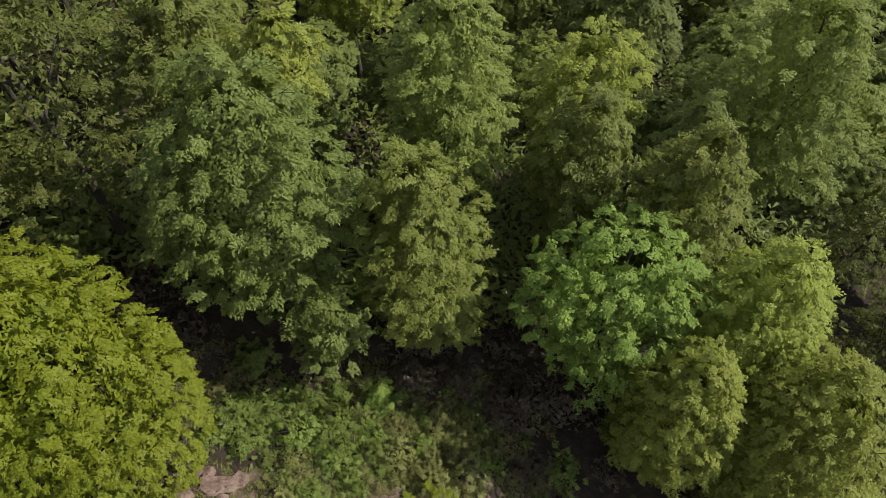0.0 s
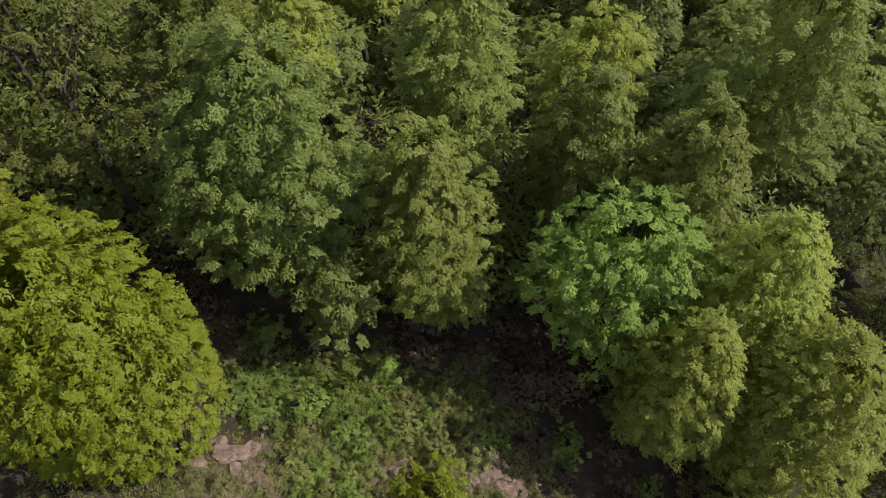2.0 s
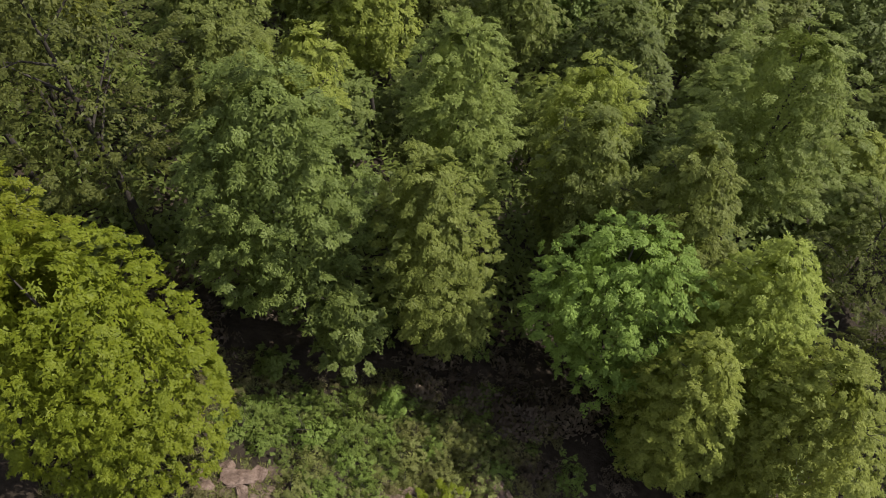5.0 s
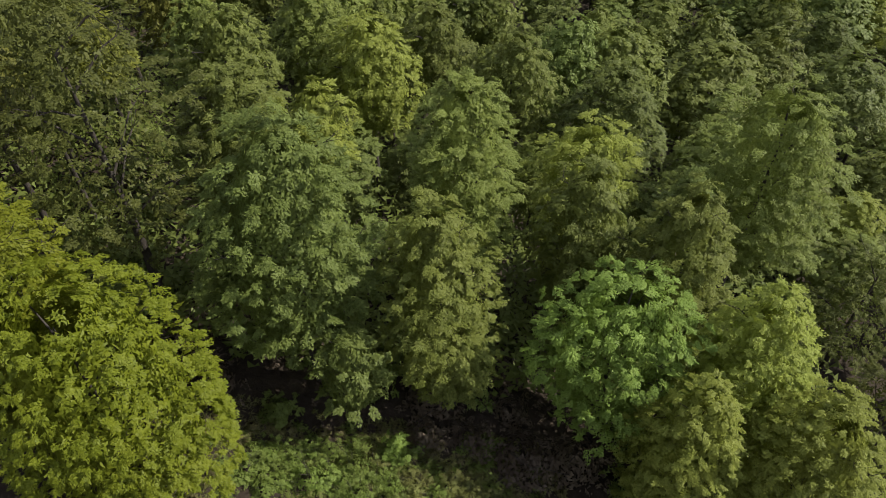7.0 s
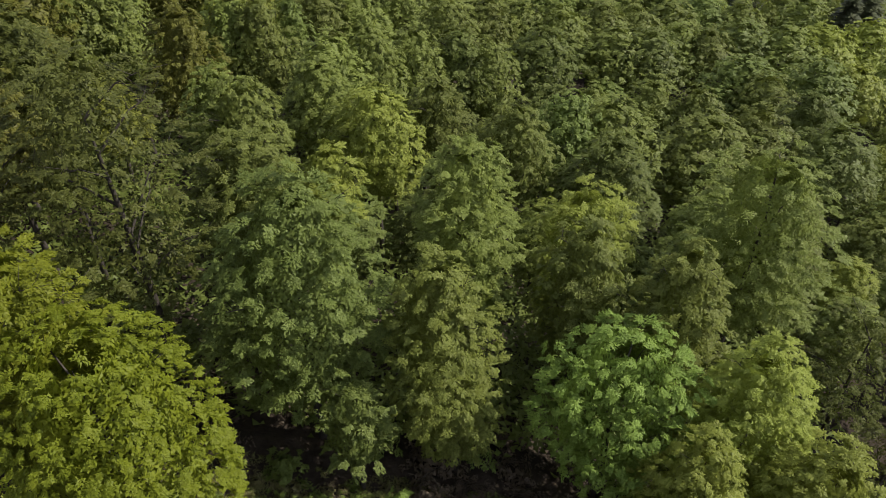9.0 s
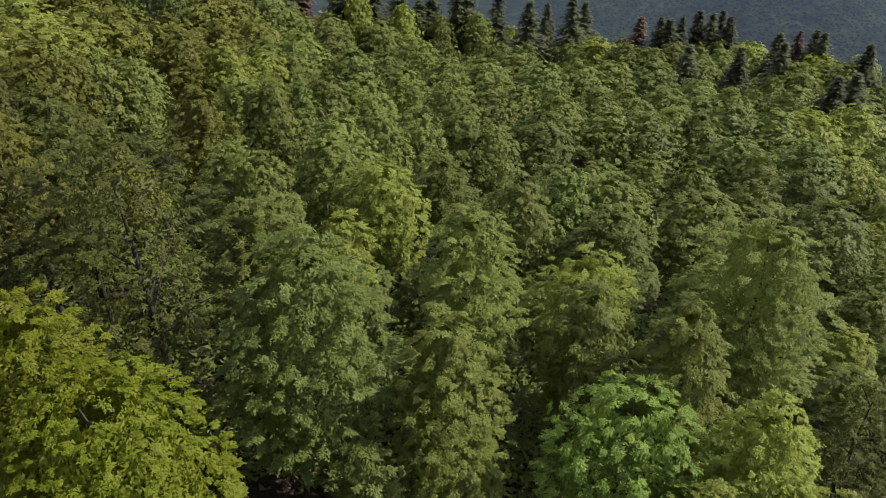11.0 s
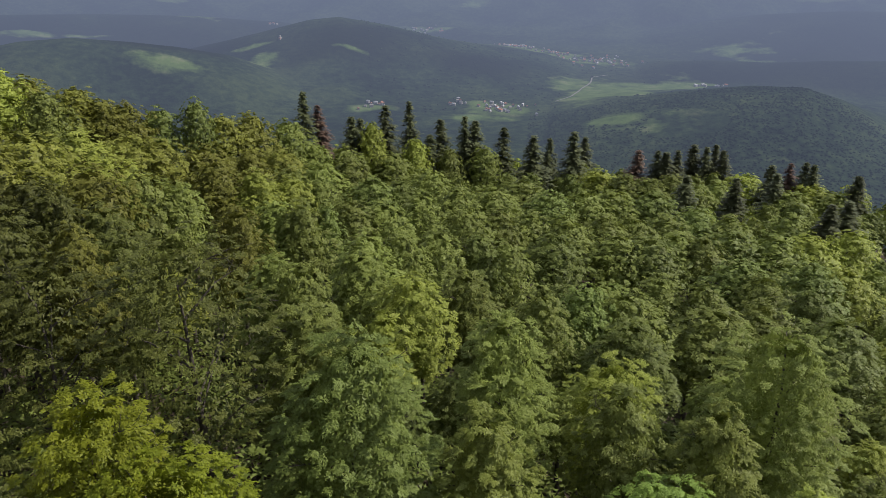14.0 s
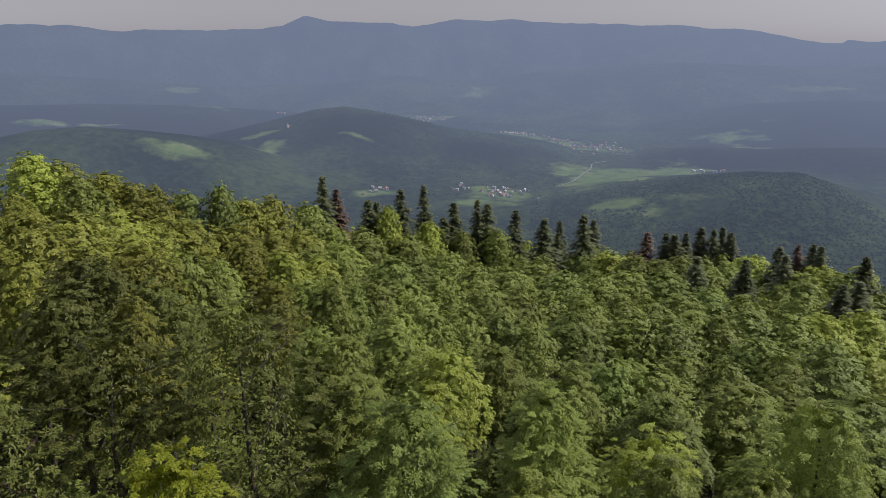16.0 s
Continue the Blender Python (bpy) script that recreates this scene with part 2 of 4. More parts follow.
def crown_leaves(rng, radius, height, spray, size, wide_at=0.40, top_pull=1.8, layered=0.66, cover=0.85, dense=1.6, ragged=1.5, lumpy=0.112, core=1.5, base=1.12, lean=(0.0, 0.0)):
    """Foliage of one broadleaf crown, from its lowest boughs (0) to its tip (height): leafy sprays at uneven depth round a lumpy outline."""
    a, b, c, d = rng.uniform(0, 6.283, 4)
    bend = np.asarray(lean) * radius

    def outline(level, around):
        span = np.where(level > wide_at, 1 - wide_at, wide_at * base)
        width = np.clip(1 - np.abs((level - wide_at) / span) ** top_pull, 0.012, 1) ** 0.6
        up = level * height / radius
        lumps = 1 + lumpy * (np.sin(around * 2 + level * 3 + a) + 0.7 * np.sin(around * 3 - up * 1.6 + b) + 0.9 * np.sin(around * 5 + up * 3.1 + c) * np.cos(up * 4.3 - around + d) + 0.8 * np.sin(around * 8 - up * 5 + d) * np.sin(up * 7.1 + around * 2 + a))
        return radius * width * lumps

    tries = int(3.2 * cover * 2 * math.pi * radius * height * 0.72 / (2.5 * spray ** 2))
    level = rng.uniform(0.0, 1.0, tries * 2)
    level = level[rng.uniform(0, 1, tries * 2) < outline(level, 0.0) / radius + 0.12]
    n = len(level)
    around = rng.uniform(0, 6.283, n)
    r = outline(level, around)
    rise = (outline(np.minimum(level + 0.02, 1), around) - outline(level - 0.02, around)) / (0.04 * height)
    normal = unit(np.stack([np.cos(around), np.sin(around), np.clip(-rise, -0.6, 4)], 1))
    depth = spray * ragged * (1.7 * rng.uniform(0, 1, n) ** 1.4 - 0.45)
    at = np.stack([r * np.cos(around) + bend[0] * level, r * np.sin(around) + bend[1] * level, level * height], 1) - normal * depth[:, None]
    cell = np.floor(at / (spray * 0.78)).astype(np.int64)
    _, first = np.unique(cell[:, 0] * 1000003 + cell[:, 1] * 1009 + cell[:, 2], return_index=True)
    first = rng.permutation(first)[:int(tries / 3.2)]
    at, normal = at[first], normal[first]
    n = len(at)
    # each spray: a ragged, nearly flat fan of leaves
    face = unit(normal * (1 - layered) + np.array([0, 0, 1.1 * layered]) + rng.normal(0, 0.20, (n, 3)))
    ahead = normal * np.array([1, 1, 0.6]) + rng.normal(0, 0.35, (n, 3))
    ahead = unit(ahead - face * (ahead * face).sum(1, keepdims=True))
    side = np.cross(face, ahead)
    per = max(5, int(dense * 2.4 * spray ** 2 / (0.47 * size ** 2)))
    angle, dist = rng.uniform(0, 6.283, (n, per, 1)), np.sqrt(rng.uniform(0.0, 1, (n, per, 1)))
    edge = 0.84 + 0.22 * np.sin(3 * angle + rng.uniform(0, 6.283, (n, 1, 1))) + 0.16 * np.sin(5 * angle + rng.uniform(0, 6.283, (n, 1, 1)))
    broad = spray * rng.uniform(0.55, 1.30, (n, 1, 1))
    u, v = 1.15 * dist * edge * np.cos(angle), 0.85 * dist * edge * np.sin(angle)
    lift = 0.06 * (u * u + v * v) + rng.uniform(-0.14, 0.14, (n, per, 1))
    place = at[:, None] + broad * (ahead[:, None] * u + side[:, None] * v - face[:, None] * lift)
    spoke = ahead[:, None] * u + side[:, None] * v
    facing = face[:, None] + 0.12 * spoke + rng.normal(0, 0.22, (n, per, 3))
    verts, tris = leaf_faces(rng, place.reshape(-1, 3), facing.reshape(-1, 3), size, (spoke + 0.4 * ahead[:, None] + rng.normal(0, 0.40, (n, per, 3))).reshape(-1, 3))
    # larger sprays deep inside close the crown
    large = max(size * 1.6, 0.045 * radius)
    inner = int(core * 2 * math.pi * 0.7 * radius * height * 0.75 / (0.47 * large ** 2))
    level, around = rng.uniform(0.08, 0.93, inner), rng.uniform(0, 2 * math.pi, inner)
    r = outline(level, around) * rng.uniform(0.50, 0.74, inner)
    deep = np.stack([r * np.cos(around) + bend[0] * level, r * np.sin(around) + bend[1] * level, level * height * 0.95], 1)
    back, more = leaf_faces(rng, deep, np.stack([np.cos(around), np.sin(around), np.full(inner, 0.5)], 1) + rng.normal(0, 0.3, (inner, 3)), large)
    return np.concatenate([verts, back]), np.concatenate([tris, more + len(verts)]), at[np.argsort(at[:, 2])]


def tube(path, radii, sides=7):
    """A tapered round branch along a path."""
    path, rings = np.asarray(path, float), []
    for i, p in enumerate(path):
        d = unit(path[min(i + 1, len(path) - 1)] - path[max(i - 1, 0)])
        side = unit(np.cross(d, [0.31, 0.95, 0.05]))
        up = np.cross(d, side)
        a = np.arange(sides) * 2 * math.pi / sides
        rings.append(p + radii[i] * (np.cos(a)[:, None] * side + np.sin(a)[:, None] * up))
    verts = np.concatenate(rings)
    quads = [(i * sides + k, i * sides + (k + 1) % sides, (i + 1) * sides + (k + 1) % sides, (i + 1) * sides + k) for i in range(len(path) - 1) for k in range(sides)]
    return verts, np.array(quads)


def joined(pieces):
    verts, faces, base = [], [], 0
    for v, f in pieces:
        verts.append(v)
        faces.append(f + base)
        base += len(v)
    return np.concatenate(verts), np.concatenate(faces)


def trunk_path(rng, tall, lean=0.03):
    level = np.linspace(0, 1, 8)
    sway = np.cumsum(rng.normal(0, lean * tall / 8, (8, 2)), 0)
    sway -= sway[0]
    return np.stack([sway[:, 0], sway[:, 1], level * tall - 0.4], 1)


def broadleaf_meshes(seed, radius, crown_low, tall, spray, leaf_size, leaf, limbs=7, **shape):
    """Meshes of a broadleaf tree standing at 0: trunk, limbs, crown."""
    rng = np.random.default_rng(seed)
    verts, quads, centres = crown_leaves(rng, radius, tall - crown_low, spray, leaf_size, **shape)
    verts[:, 2] += crown_low
    path = trunk_path(rng, tall * 0.86)
    girth = 0.012 * tall + 0.03
    trunk = mesh_from("trunk", *tube(path, girth * np.array([1.35, 1, 0.9, 0.78, 0.62, 0.46, 0.3, 0.1]), 9), [BARK], True)
    arms = []
    for i in range(limbs):
        c = centres[min(len(centres) - 1, int((i + 0.5) * len(centres) / limbs))] + np.array([0, 0, crown_low])
        level = max(crown_low * 0.75, c[2] - 0.55 * np.hypot(c[0], c[1]) - 0.5)
        root = np.array([np.interp(level, path[:, 2], path[:, k]) for k in range(3)])
        bend = root * 0.45 + c * 0.55 + np.array([0, 0, 0.25 * np.linalg.norm(c - root) * 0.4])
        thick = girth * 0.30
        pieces = [tube([root, (root + bend) / 2, bend, c], [thick, thick * 0.75, thick * 0.5, thick * 0.15], 6)]
        for j in range(5):
            s = bend * (1 - j / 5) + c * j / 5
            tip = s + unit(rng.normal(0, 1, 3) + unit(c - root) + np.array([0, 0, 0.4])) * radius * 0.3
            pieces.append(tube([s, (s + tip) / 2 + rng.normal(0, 0.05, 3), tip], [thick * 0.28, thick * 0.18, 0.012], 4))
        arms.append(mesh_from("limb", *joined(pieces), [BARK], True))
    return trunk, arms, mesh_from("crown", verts, quads, [leaf])


def broadleaf(name, meshes, label, category="tree", group=""):
    trunk, arms, crown = meshes
    tree = tagged(new(name), label, category, group)
    part("trunk", trunk, tree)
    for arm in arms:
        part("limb", arm, tree)
    part("crown", crown, tree)
    return tree


# ---- ground and distance ----
def polar_sheet(name, rings, bearings, mats, slot=None, closed=False):
    r, b = np.meshgrid(rings, np.radians(bearings), indexing="ij")
    x, y = EYE_X + r * np.sin(b), EYE_Y + r * np.cos(b)
    z = land(x, y)
    n, m = r.shape
    i, j = np.meshgrid(np.arange(n - 1), np.arange(m if closed else m - 1), indexing="ij")
    k = (j + 1) % m
    quads = np.stack([i * m + j, i * m + k, (i + 1) * m + k, (i + 1) * m + j], -1).reshape(-1, 4)[:, ::-1]
    return mesh_from(name, np.stack([x, y, z], -1).reshape(-1, 3), quads, mats, True)


wide_turn = np.concatenate([np.arange(-40, 40, 0.4), np.arange(40, 320, 4.0)])
def ground_material():
    """Forest floor, with paler stony earth where the clearing is bare."""
    m = surface("forest_floor", [(0.3, (0.018, 0.013, 0.009)), (0.47, (0.034, 0.026, 0.018)), (0.60, (0.062, 0.047, 0.033)), (0.76, (0.045, 0.046, 0.021))], 0.35, bump=0.9, far=0.15)
    nodes, links = m.node_tree.nodes, m.node_tree.links
    bsdf = nodes["Principled BSDF"]
    floor_colour = bsdf.inputs["Base Color"].links[0].from_socket
    place, bare = nodes.new("ShaderNodeTexCoord"), nodes.new("ShaderNodeAttribute")
    bare.attribute_name = "bare"
    stones, patches = noise_tex(nodes, links, 4.5, 6, place.outputs["Object"], 0.72), noise_tex(nodes, links, 0.9, 4, place.outputs["Object"], 0.6)
    earth = ramp(nodes, [(0.32, (0.060, 0.044, 0.030)), (0.5, (0.150, 0.108, 0.076)), (0.66, (0.270, 0.205, 0.155))])
    links.new(stones.outputs["Fac"], earth.inputs["Fac"])
    share = ramp(nodes, [(0.42, (0, 0, 0)), (0.62, (1, 1, 1))])
    links.new(maths(nodes, links, "MULTIPLY", bare.outputs["Fac"], maths(nodes, links, "ADD", patches.outputs["Fac"], 0.12)), share.inputs["Fac"])
    mix = nodes.new("ShaderNodeMix")
    mix.data_type = "RGBA"
    links.new(share.outputs[0], mix.inputs["Factor"])
    links.new(floor_colour, mix.inputs[6])
    links.new(earth.outputs[0], mix.inputs[7])
    links.new(mix.outputs[2], bsdf.inputs["Base Color"])
    return m


SOIL = ground_material()
ground = tagged(new("ground", polar_sheet("ground", np.concatenate([np.linspace(0.5, 20, 12), np.arange(20.8, 62, 0.45), np.geomspace(62, 450, 60)]), wide_turn, [SOIL], closed=True)),
                "dark forest floor of leaf litter, brown earth and moss", "ground", kind="structure")


co = np.empty(len(ground.data.vertices) * 3, np.float32)
ground.data.vertices.foreach_get("co", co)
co = co.reshape(-1, 3).astype(float)
open_bed = np.exp(-((co[:, 0] + 6) / 14) ** 4 - ((co[:, 1] - 7.5) / 5.5) ** 4)
ground.data.attributes.new("bare", "FLOAT", "POINT").data.foreach_set("value", open_bed.astype(np.float32))

# haze is painted on far materials as emission: reach in metres and glow colour
HAZE_LENGTH, HAZE_GLOW = 3500.0, (0.134, 0.162, 0.242)


def with_haze_glow(m):
    """Paints haze into a far material as emission, thicker with distance over the ground."""
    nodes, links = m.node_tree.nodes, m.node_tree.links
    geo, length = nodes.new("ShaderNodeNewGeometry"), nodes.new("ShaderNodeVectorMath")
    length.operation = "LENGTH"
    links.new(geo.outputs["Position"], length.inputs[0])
    depth = maths(nodes, links, "POWER", maths(nodes, links, "DIVIDE", length.outputs["Value"], HAZE_LENGTH), 1.65)
    haze_share = maths(nodes, links, "SUBTRACT", 1.0, maths(nodes, links, "POWER", 2.718, maths(nodes, links, "MULTIPLY", depth, -1.0)))
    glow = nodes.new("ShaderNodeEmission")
    glow.inputs["Color"].default_value = (*HAZE_GLOW, 1)
    # the painted haze glows stronger towards the sun's side
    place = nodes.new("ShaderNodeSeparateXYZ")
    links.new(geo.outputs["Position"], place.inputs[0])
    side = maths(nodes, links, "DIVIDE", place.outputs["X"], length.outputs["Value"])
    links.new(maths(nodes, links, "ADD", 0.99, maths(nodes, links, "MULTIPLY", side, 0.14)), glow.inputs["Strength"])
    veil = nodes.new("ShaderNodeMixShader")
    links.new(haze_share, veil.inputs[0])
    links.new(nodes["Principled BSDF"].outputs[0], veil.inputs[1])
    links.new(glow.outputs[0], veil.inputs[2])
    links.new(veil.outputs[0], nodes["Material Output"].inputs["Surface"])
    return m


def distance_material():
    """Wooded hills, meadows and fields far off, with blue haze painted over as emission."""
    m, nodes, links, bsdf = material("distant_valley")
    place = nodes.new("ShaderNodeTexCoord")
    split = nodes.new("ShaderNodeSeparateXYZ")
    links.new(place.outputs["Object"], split.inputs[0])
    woods = noise_tex(nodes, links, 0.045, 5, place.outputs["Object"], 0.7)
    stands = noise_tex(nodes, links, 0.0035, 3, place.outputs["Object"], 0.55)
    wood = ramp(nodes, [(0.40, (0.009, 0.015, 0.010)), (0.5, (0.020, 0.032, 0.017)), (0.62, (0.042, 0.058, 0.026))])
    links.new(maths(nodes, links, "ADD", maths(nodes, links, "MULTIPLY", woods.outputs["Fac"], 0.5), maths(nodes, links, "MULTIPLY", stands.outputs["Fac"], 0.5)), wood.inputs["Fac"])
    fields = noise_tex(nodes, links, 0.0042, 4, place.outputs["Object"], 0.6)
    grass_fine = noise_tex(nodes, links, 0.02, 4, place.outputs["Object"], 0.6)
    grass = ramp(nodes, [(0.3, (0.056, 0.086, 0.030)), (0.55, (0.092, 0.132, 0.044)), (0.75, (0.145, 0.155, 0.082))])
    links.new(grass_fine.outputs["Fac"], grass.inputs["Fac"])
    attr = nodes.new("ShaderNodeAttribute")
    attr.attribute_name = "meadow"
    edge = maths(nodes, links, "ADD", maths(nodes, links, "MULTIPLY", attr.outputs["Fac"], 1.2), maths(nodes, links, "MULTIPLY", maths(nodes, links, "SUBTRACT", grass_fine.outputs["Fac"], 0.5), 1.1))
    chance = maths(nodes, links, "ADD", edge, maths(nodes, links, "MULTIPLY", maths(nodes, links, "SUBTRACT", fields.outputs["Fac"], 0.60), 1.6))
    cover = ramp(nodes, [(0.25, (0, 0, 0)), (0.75, (1, 1, 1))])
    links.new(chance, cover.inputs["Fac"])
    mix = nodes.new("ShaderNodeMix")
    mix.data_type = "RGBA"
    links.new(cover.outputs[0], mix.inputs["Factor"])
    dark = nodes.new("ShaderNodeMix")
    dark.data_type = "RGBA"
    # share of the darker wood colour
    spruce = nodes.new("ShaderNodeAttribute")
    spruce.attribute_name = "dark_wood"
    links.new(spruce.outputs["Fac"], dark.inputs["Factor"])
    links.new(wood.outputs[0], dark.inputs[6])
    dark.inputs[7].default_value = (0.007, 0.009, 0.008, 1)
    links.new(dark.outputs[2], mix.inputs[6])
    links.new(grass.outputs[0], mix.inputs[7])
    links.new(mix.outputs[2], bsdf.inputs["Base Color"])
    bsdf.inputs["Roughness"].default_value = 1.0
    bsdf.inputs["Specular IOR Level"].default_value = 0.0
    relief = nodes.new("ShaderNodeBump")
    relief.inputs["Strength"].default_value, relief.inputs["Distance"].default_value = 0.5, 8
    links.new(woods.outputs["Fac"], relief.inputs["Height"])
    links.new(relief.outputs[0], bsdf.inputs["Normal"])
    return with_haze_glow(m)


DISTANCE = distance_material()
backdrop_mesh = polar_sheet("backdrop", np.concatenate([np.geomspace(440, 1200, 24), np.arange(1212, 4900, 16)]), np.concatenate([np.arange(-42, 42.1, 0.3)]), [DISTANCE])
# meadows on the valley floor and clearings: bearing, distance, half-width in degrees, half-depth in metres
MEADOWS = [(-29.4, 3080, 1.6, 36), (-25.7, 3076, 1.6, 15), (-19.6, 1985, 2.6, 42), (-14.2, 2390, 1.3, 27), (-13.2, 2230, 1.3, 70), (-17.4, 3400, 1.8, 110), (-19.4, 3950, 1.3, 50), (-6.5, 2260, 1.2, 24), (-1.6, 3400, 2.4, 60),
           (5.8, 2900, 2.4, 110), (9.3, 2830, 2.4, 90), (12.1, 2752, 2.8, 130), (13.8, 2150, 4.2, 190), (10.8, 2030, 2.8, 160), (16.5, 2240, 2.6, 70), (13.3, 1636, 2.4, 36), (4.8, 1872, 3.0, 55), (3.9, 1770, 3.2, 36), (-4.4, 1850, 3.0, 42), (21.8, 2960, 2.8, 130), (26.9, 3840, 3.2, 20), (2.8, 3864, 1.8, 70), (19.5, 2320, 2.0, 30)]


def meadow_at(x, y):
    """1 in the middle of open land, 0 in the woods."""
    far, bearing_of = np.hypot(x - EYE_X, y - EYE_Y), np.degrees(np.arctan2(x - EYE_X, y - EYE_Y))
    found = np.zeros(np.shape(x))
    for bearing, away, half, deep in MEADOWS:
        side, on = bearing_of + 0.45 * half * fbm(x / 90, y / 90, 5), far + 0.6 * deep * fbm(x / 150 + 3, y / 90, 4)
        found = np.maximum(found, np.exp(-((side - bearing) / half) ** 2 - ((on - away) / deep) ** 2))
    open_hill = 0.38 * np.exp(-((bearing_of - 19) / 9) ** 2 - ((far - 1560) / 240) ** 2)
    return np.maximum(found, open_hill)


def dark_wood_at(x, y):
    """Share of the darker colour in the far woods."""
    far, bearing_of = np.hypot(x - EYE_X, y - EYE_Y), np.degrees(np.arctan2(x - EYE_X, y - EYE_Y))
    found = np.zeros(np.shape(x))
    for bearing, away, half, deep in [(24, 2500, 9.5, 150), (27, 3050, 9, 500), (-20, 2120, 4.5, 90), (-24, 2900, 13, 700), (-7, 2350, 6, 160), (3, 2330, 4, 140)]:
        found = np.maximum(found, np.exp(-(((bearing_of + 0.8 * fbm(x / 120, y / 120, 4)) - bearing) / half) ** 4 - ((far + 0.3 * deep * fbm(x / 110, y / 140, 4) - away) / deep) ** 4))
    return 0.85 * found


co = np.empty(len(backdrop_mesh.vertices) * 3, np.float32)
backdrop_mesh.vertices.foreach_get("co", co)
co = co.reshape(-1, 3).astype(float)
open_land = meadow_at(co[:, 0], co[:, 1])
backdrop_mesh.attributes.new("meadow", "FLOAT", "POINT").data.foreach_set("value", open_land.astype(np.float32))
backdrop_mesh.attributes.new("dark_wood", "FLOAT", "POINT").data.foreach_set("value", dark_wood_at(co[:, 0], co[:, 1]).astype(np.float32))
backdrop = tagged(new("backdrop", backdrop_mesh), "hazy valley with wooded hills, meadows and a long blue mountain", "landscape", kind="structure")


def hill_woods(seed, number, bearings, ranges, big):
    """Far trees on a hillside, each a small ragged crown."""
    rng = np.random.default_rng(seed)
    b, r = np.radians(rng.uniform(*bearings, number)), rng.uniform(*ranges, number)
    foot = np.stack([EYE_X + r * np.sin(b), EYE_Y + r * np.cos(b)], 1)
    foot = foot[meadow_at(foot[:, 0], foot[:, 1]) < 0.34]
    number, z = len(foot), land(foot[:, 0], foot[:, 1])
    base = np.array([(1, 0, 0), (0.3, 0.95, 0), (-0.8, 0.58, 0), (-0.8, -0.58, 0), (0.3, -0.95, 0)]) * 0.5
    shell = np.concatenate([base + (0, 0, 0.1), base * 1.15 + (0, 0, 0.45), base * 0.7 + (0, 0, 0.85), [(0, 0, 1.0)] * 5]) * np.array([1.2, 1.2, 0.55])
    size = rng.uniform(0.4, 1.6, (number, 1, 1)) * big
    verts = shell[None] * size * rng.uniform(0.75, 1.25, (number, len(shell), 3)) + np.stack([foot[:, 0], foot[:, 1], z], 1)[:, None, :]
    quads = np.array([(k * 5 + j, k * 5 + (j + 1) % 5, k * 5 + 5 + (j + 1) % 5, k * 5 + 5 + j) for k in range(3) for j in range(5)])
    faces = (quads[None] + (np.arange(number) * len(shell))[:, None, None]).reshape(-1, 4)
    return mesh_from("hill_woods", verts.reshape(-1, 3), faces, [DISTANCE], True)


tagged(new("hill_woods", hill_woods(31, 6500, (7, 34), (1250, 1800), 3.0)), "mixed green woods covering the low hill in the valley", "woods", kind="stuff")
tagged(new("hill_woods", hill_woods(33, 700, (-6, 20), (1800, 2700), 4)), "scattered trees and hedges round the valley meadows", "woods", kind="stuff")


def road_mesh(line, width):
    """A road laid on the valley floor along a line."""
    line = np.asarray(line, float)
    t = np.linspace(0, len(line) - 1, 60)
    x, y = np.interp(t, range(len(line)), line[:, 0]) + 6 * np.sin(t * 2.1), np.interp(t, range(len(line)), line[:, 1])
    along = unit(np.stack([np.gradient(x), np.gradient(y)], 1))
    rows = []
    for side in (-0.5, 0.5):
        u, v = x - along[:, 1] * side * width, y + along[:, 0] * side * width
        rows.append(np.stack([u, v, land(u, v) + 1.2], 1))
    n = len(t)
    return mesh_from("road", np.concatenate(rows), [(i, n + i, n + i + 1, i + 1) for i in range(n - 1)], [ROAD], True)


# road colour under the painted haze glow
ROAD = with_haze_glow(surface("pale_road", [(0.3, (0.13, 0.125, 0.11)), (0.6, (0.20, 0.19, 0.17))], 0.1, bump=0.1))
tagged(new("road", road_mesh([(299, 1920), (343, 1973), (392, 2062), (428, 2165), (454, 2253), (482, 2329), (536, 2375)], 4.5)), "pale country road winding through the valley meadow", "road", kind="structure")


# ---- trees at the edge of the clearing, one by one ----
def edge_tree(seed, x, y, top, radius, low, leaf, label, name="beech_tree", spray=0.55, leaf_size=0.150, limbs=7, **shape):
    foot = gz(x, y)
    tall = top - foot
    tree = broadleaf(name, broadleaf_meshes(seed, radius, max(low - foot, 0.04 * tall), tall, spray, leaf_size, leaf, limbs, **shape), label)
    tree.matrix_basis = pose(x, y, foot)
    return tree


# flat layered boughs, narrow upright crowns, or thin crowns in the shade
LAYERED = dict(layered=0.80, wide_at=0.42, top_pull=2.0)
UPRIGHT = dict(layered=0.66, spray=0.54, wide_at=0.34, top_pull=1.4)
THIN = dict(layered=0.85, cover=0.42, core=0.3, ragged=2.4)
edge_tree(11, -19.6, 13.0, 25.2, 5.7, 0.5, LEAF_MAPLE, "full bright yellow-green maple with a dense rounded crown", "maple_tree", 0.36, 0.136, layered=0.66, wide_at=0.50, top_pull=2.5, base=2.0, cover=0.95, ragged=1.2, lumpy=0.06)
edge_tree(12, -24.8, 16.4, 27.4, 4.6, 10.0, LEAF_MAPLE, "tall yellow-green maple beside the forest gap", "maple_tree", 0.53, 0.152, layered=0.66, wide_at=0.45, top_pull=2.4)
edge_tree(13, -11.1, 24.6, 26.4, 5.5, 6.0, LEAF_BLUE, "large blue-green beech with layered drooping boughs", "beech_tree", 0.57, 0.144, layered=0.78, wide_at=0.40, top_pull=1.7, lumpy=0.07)
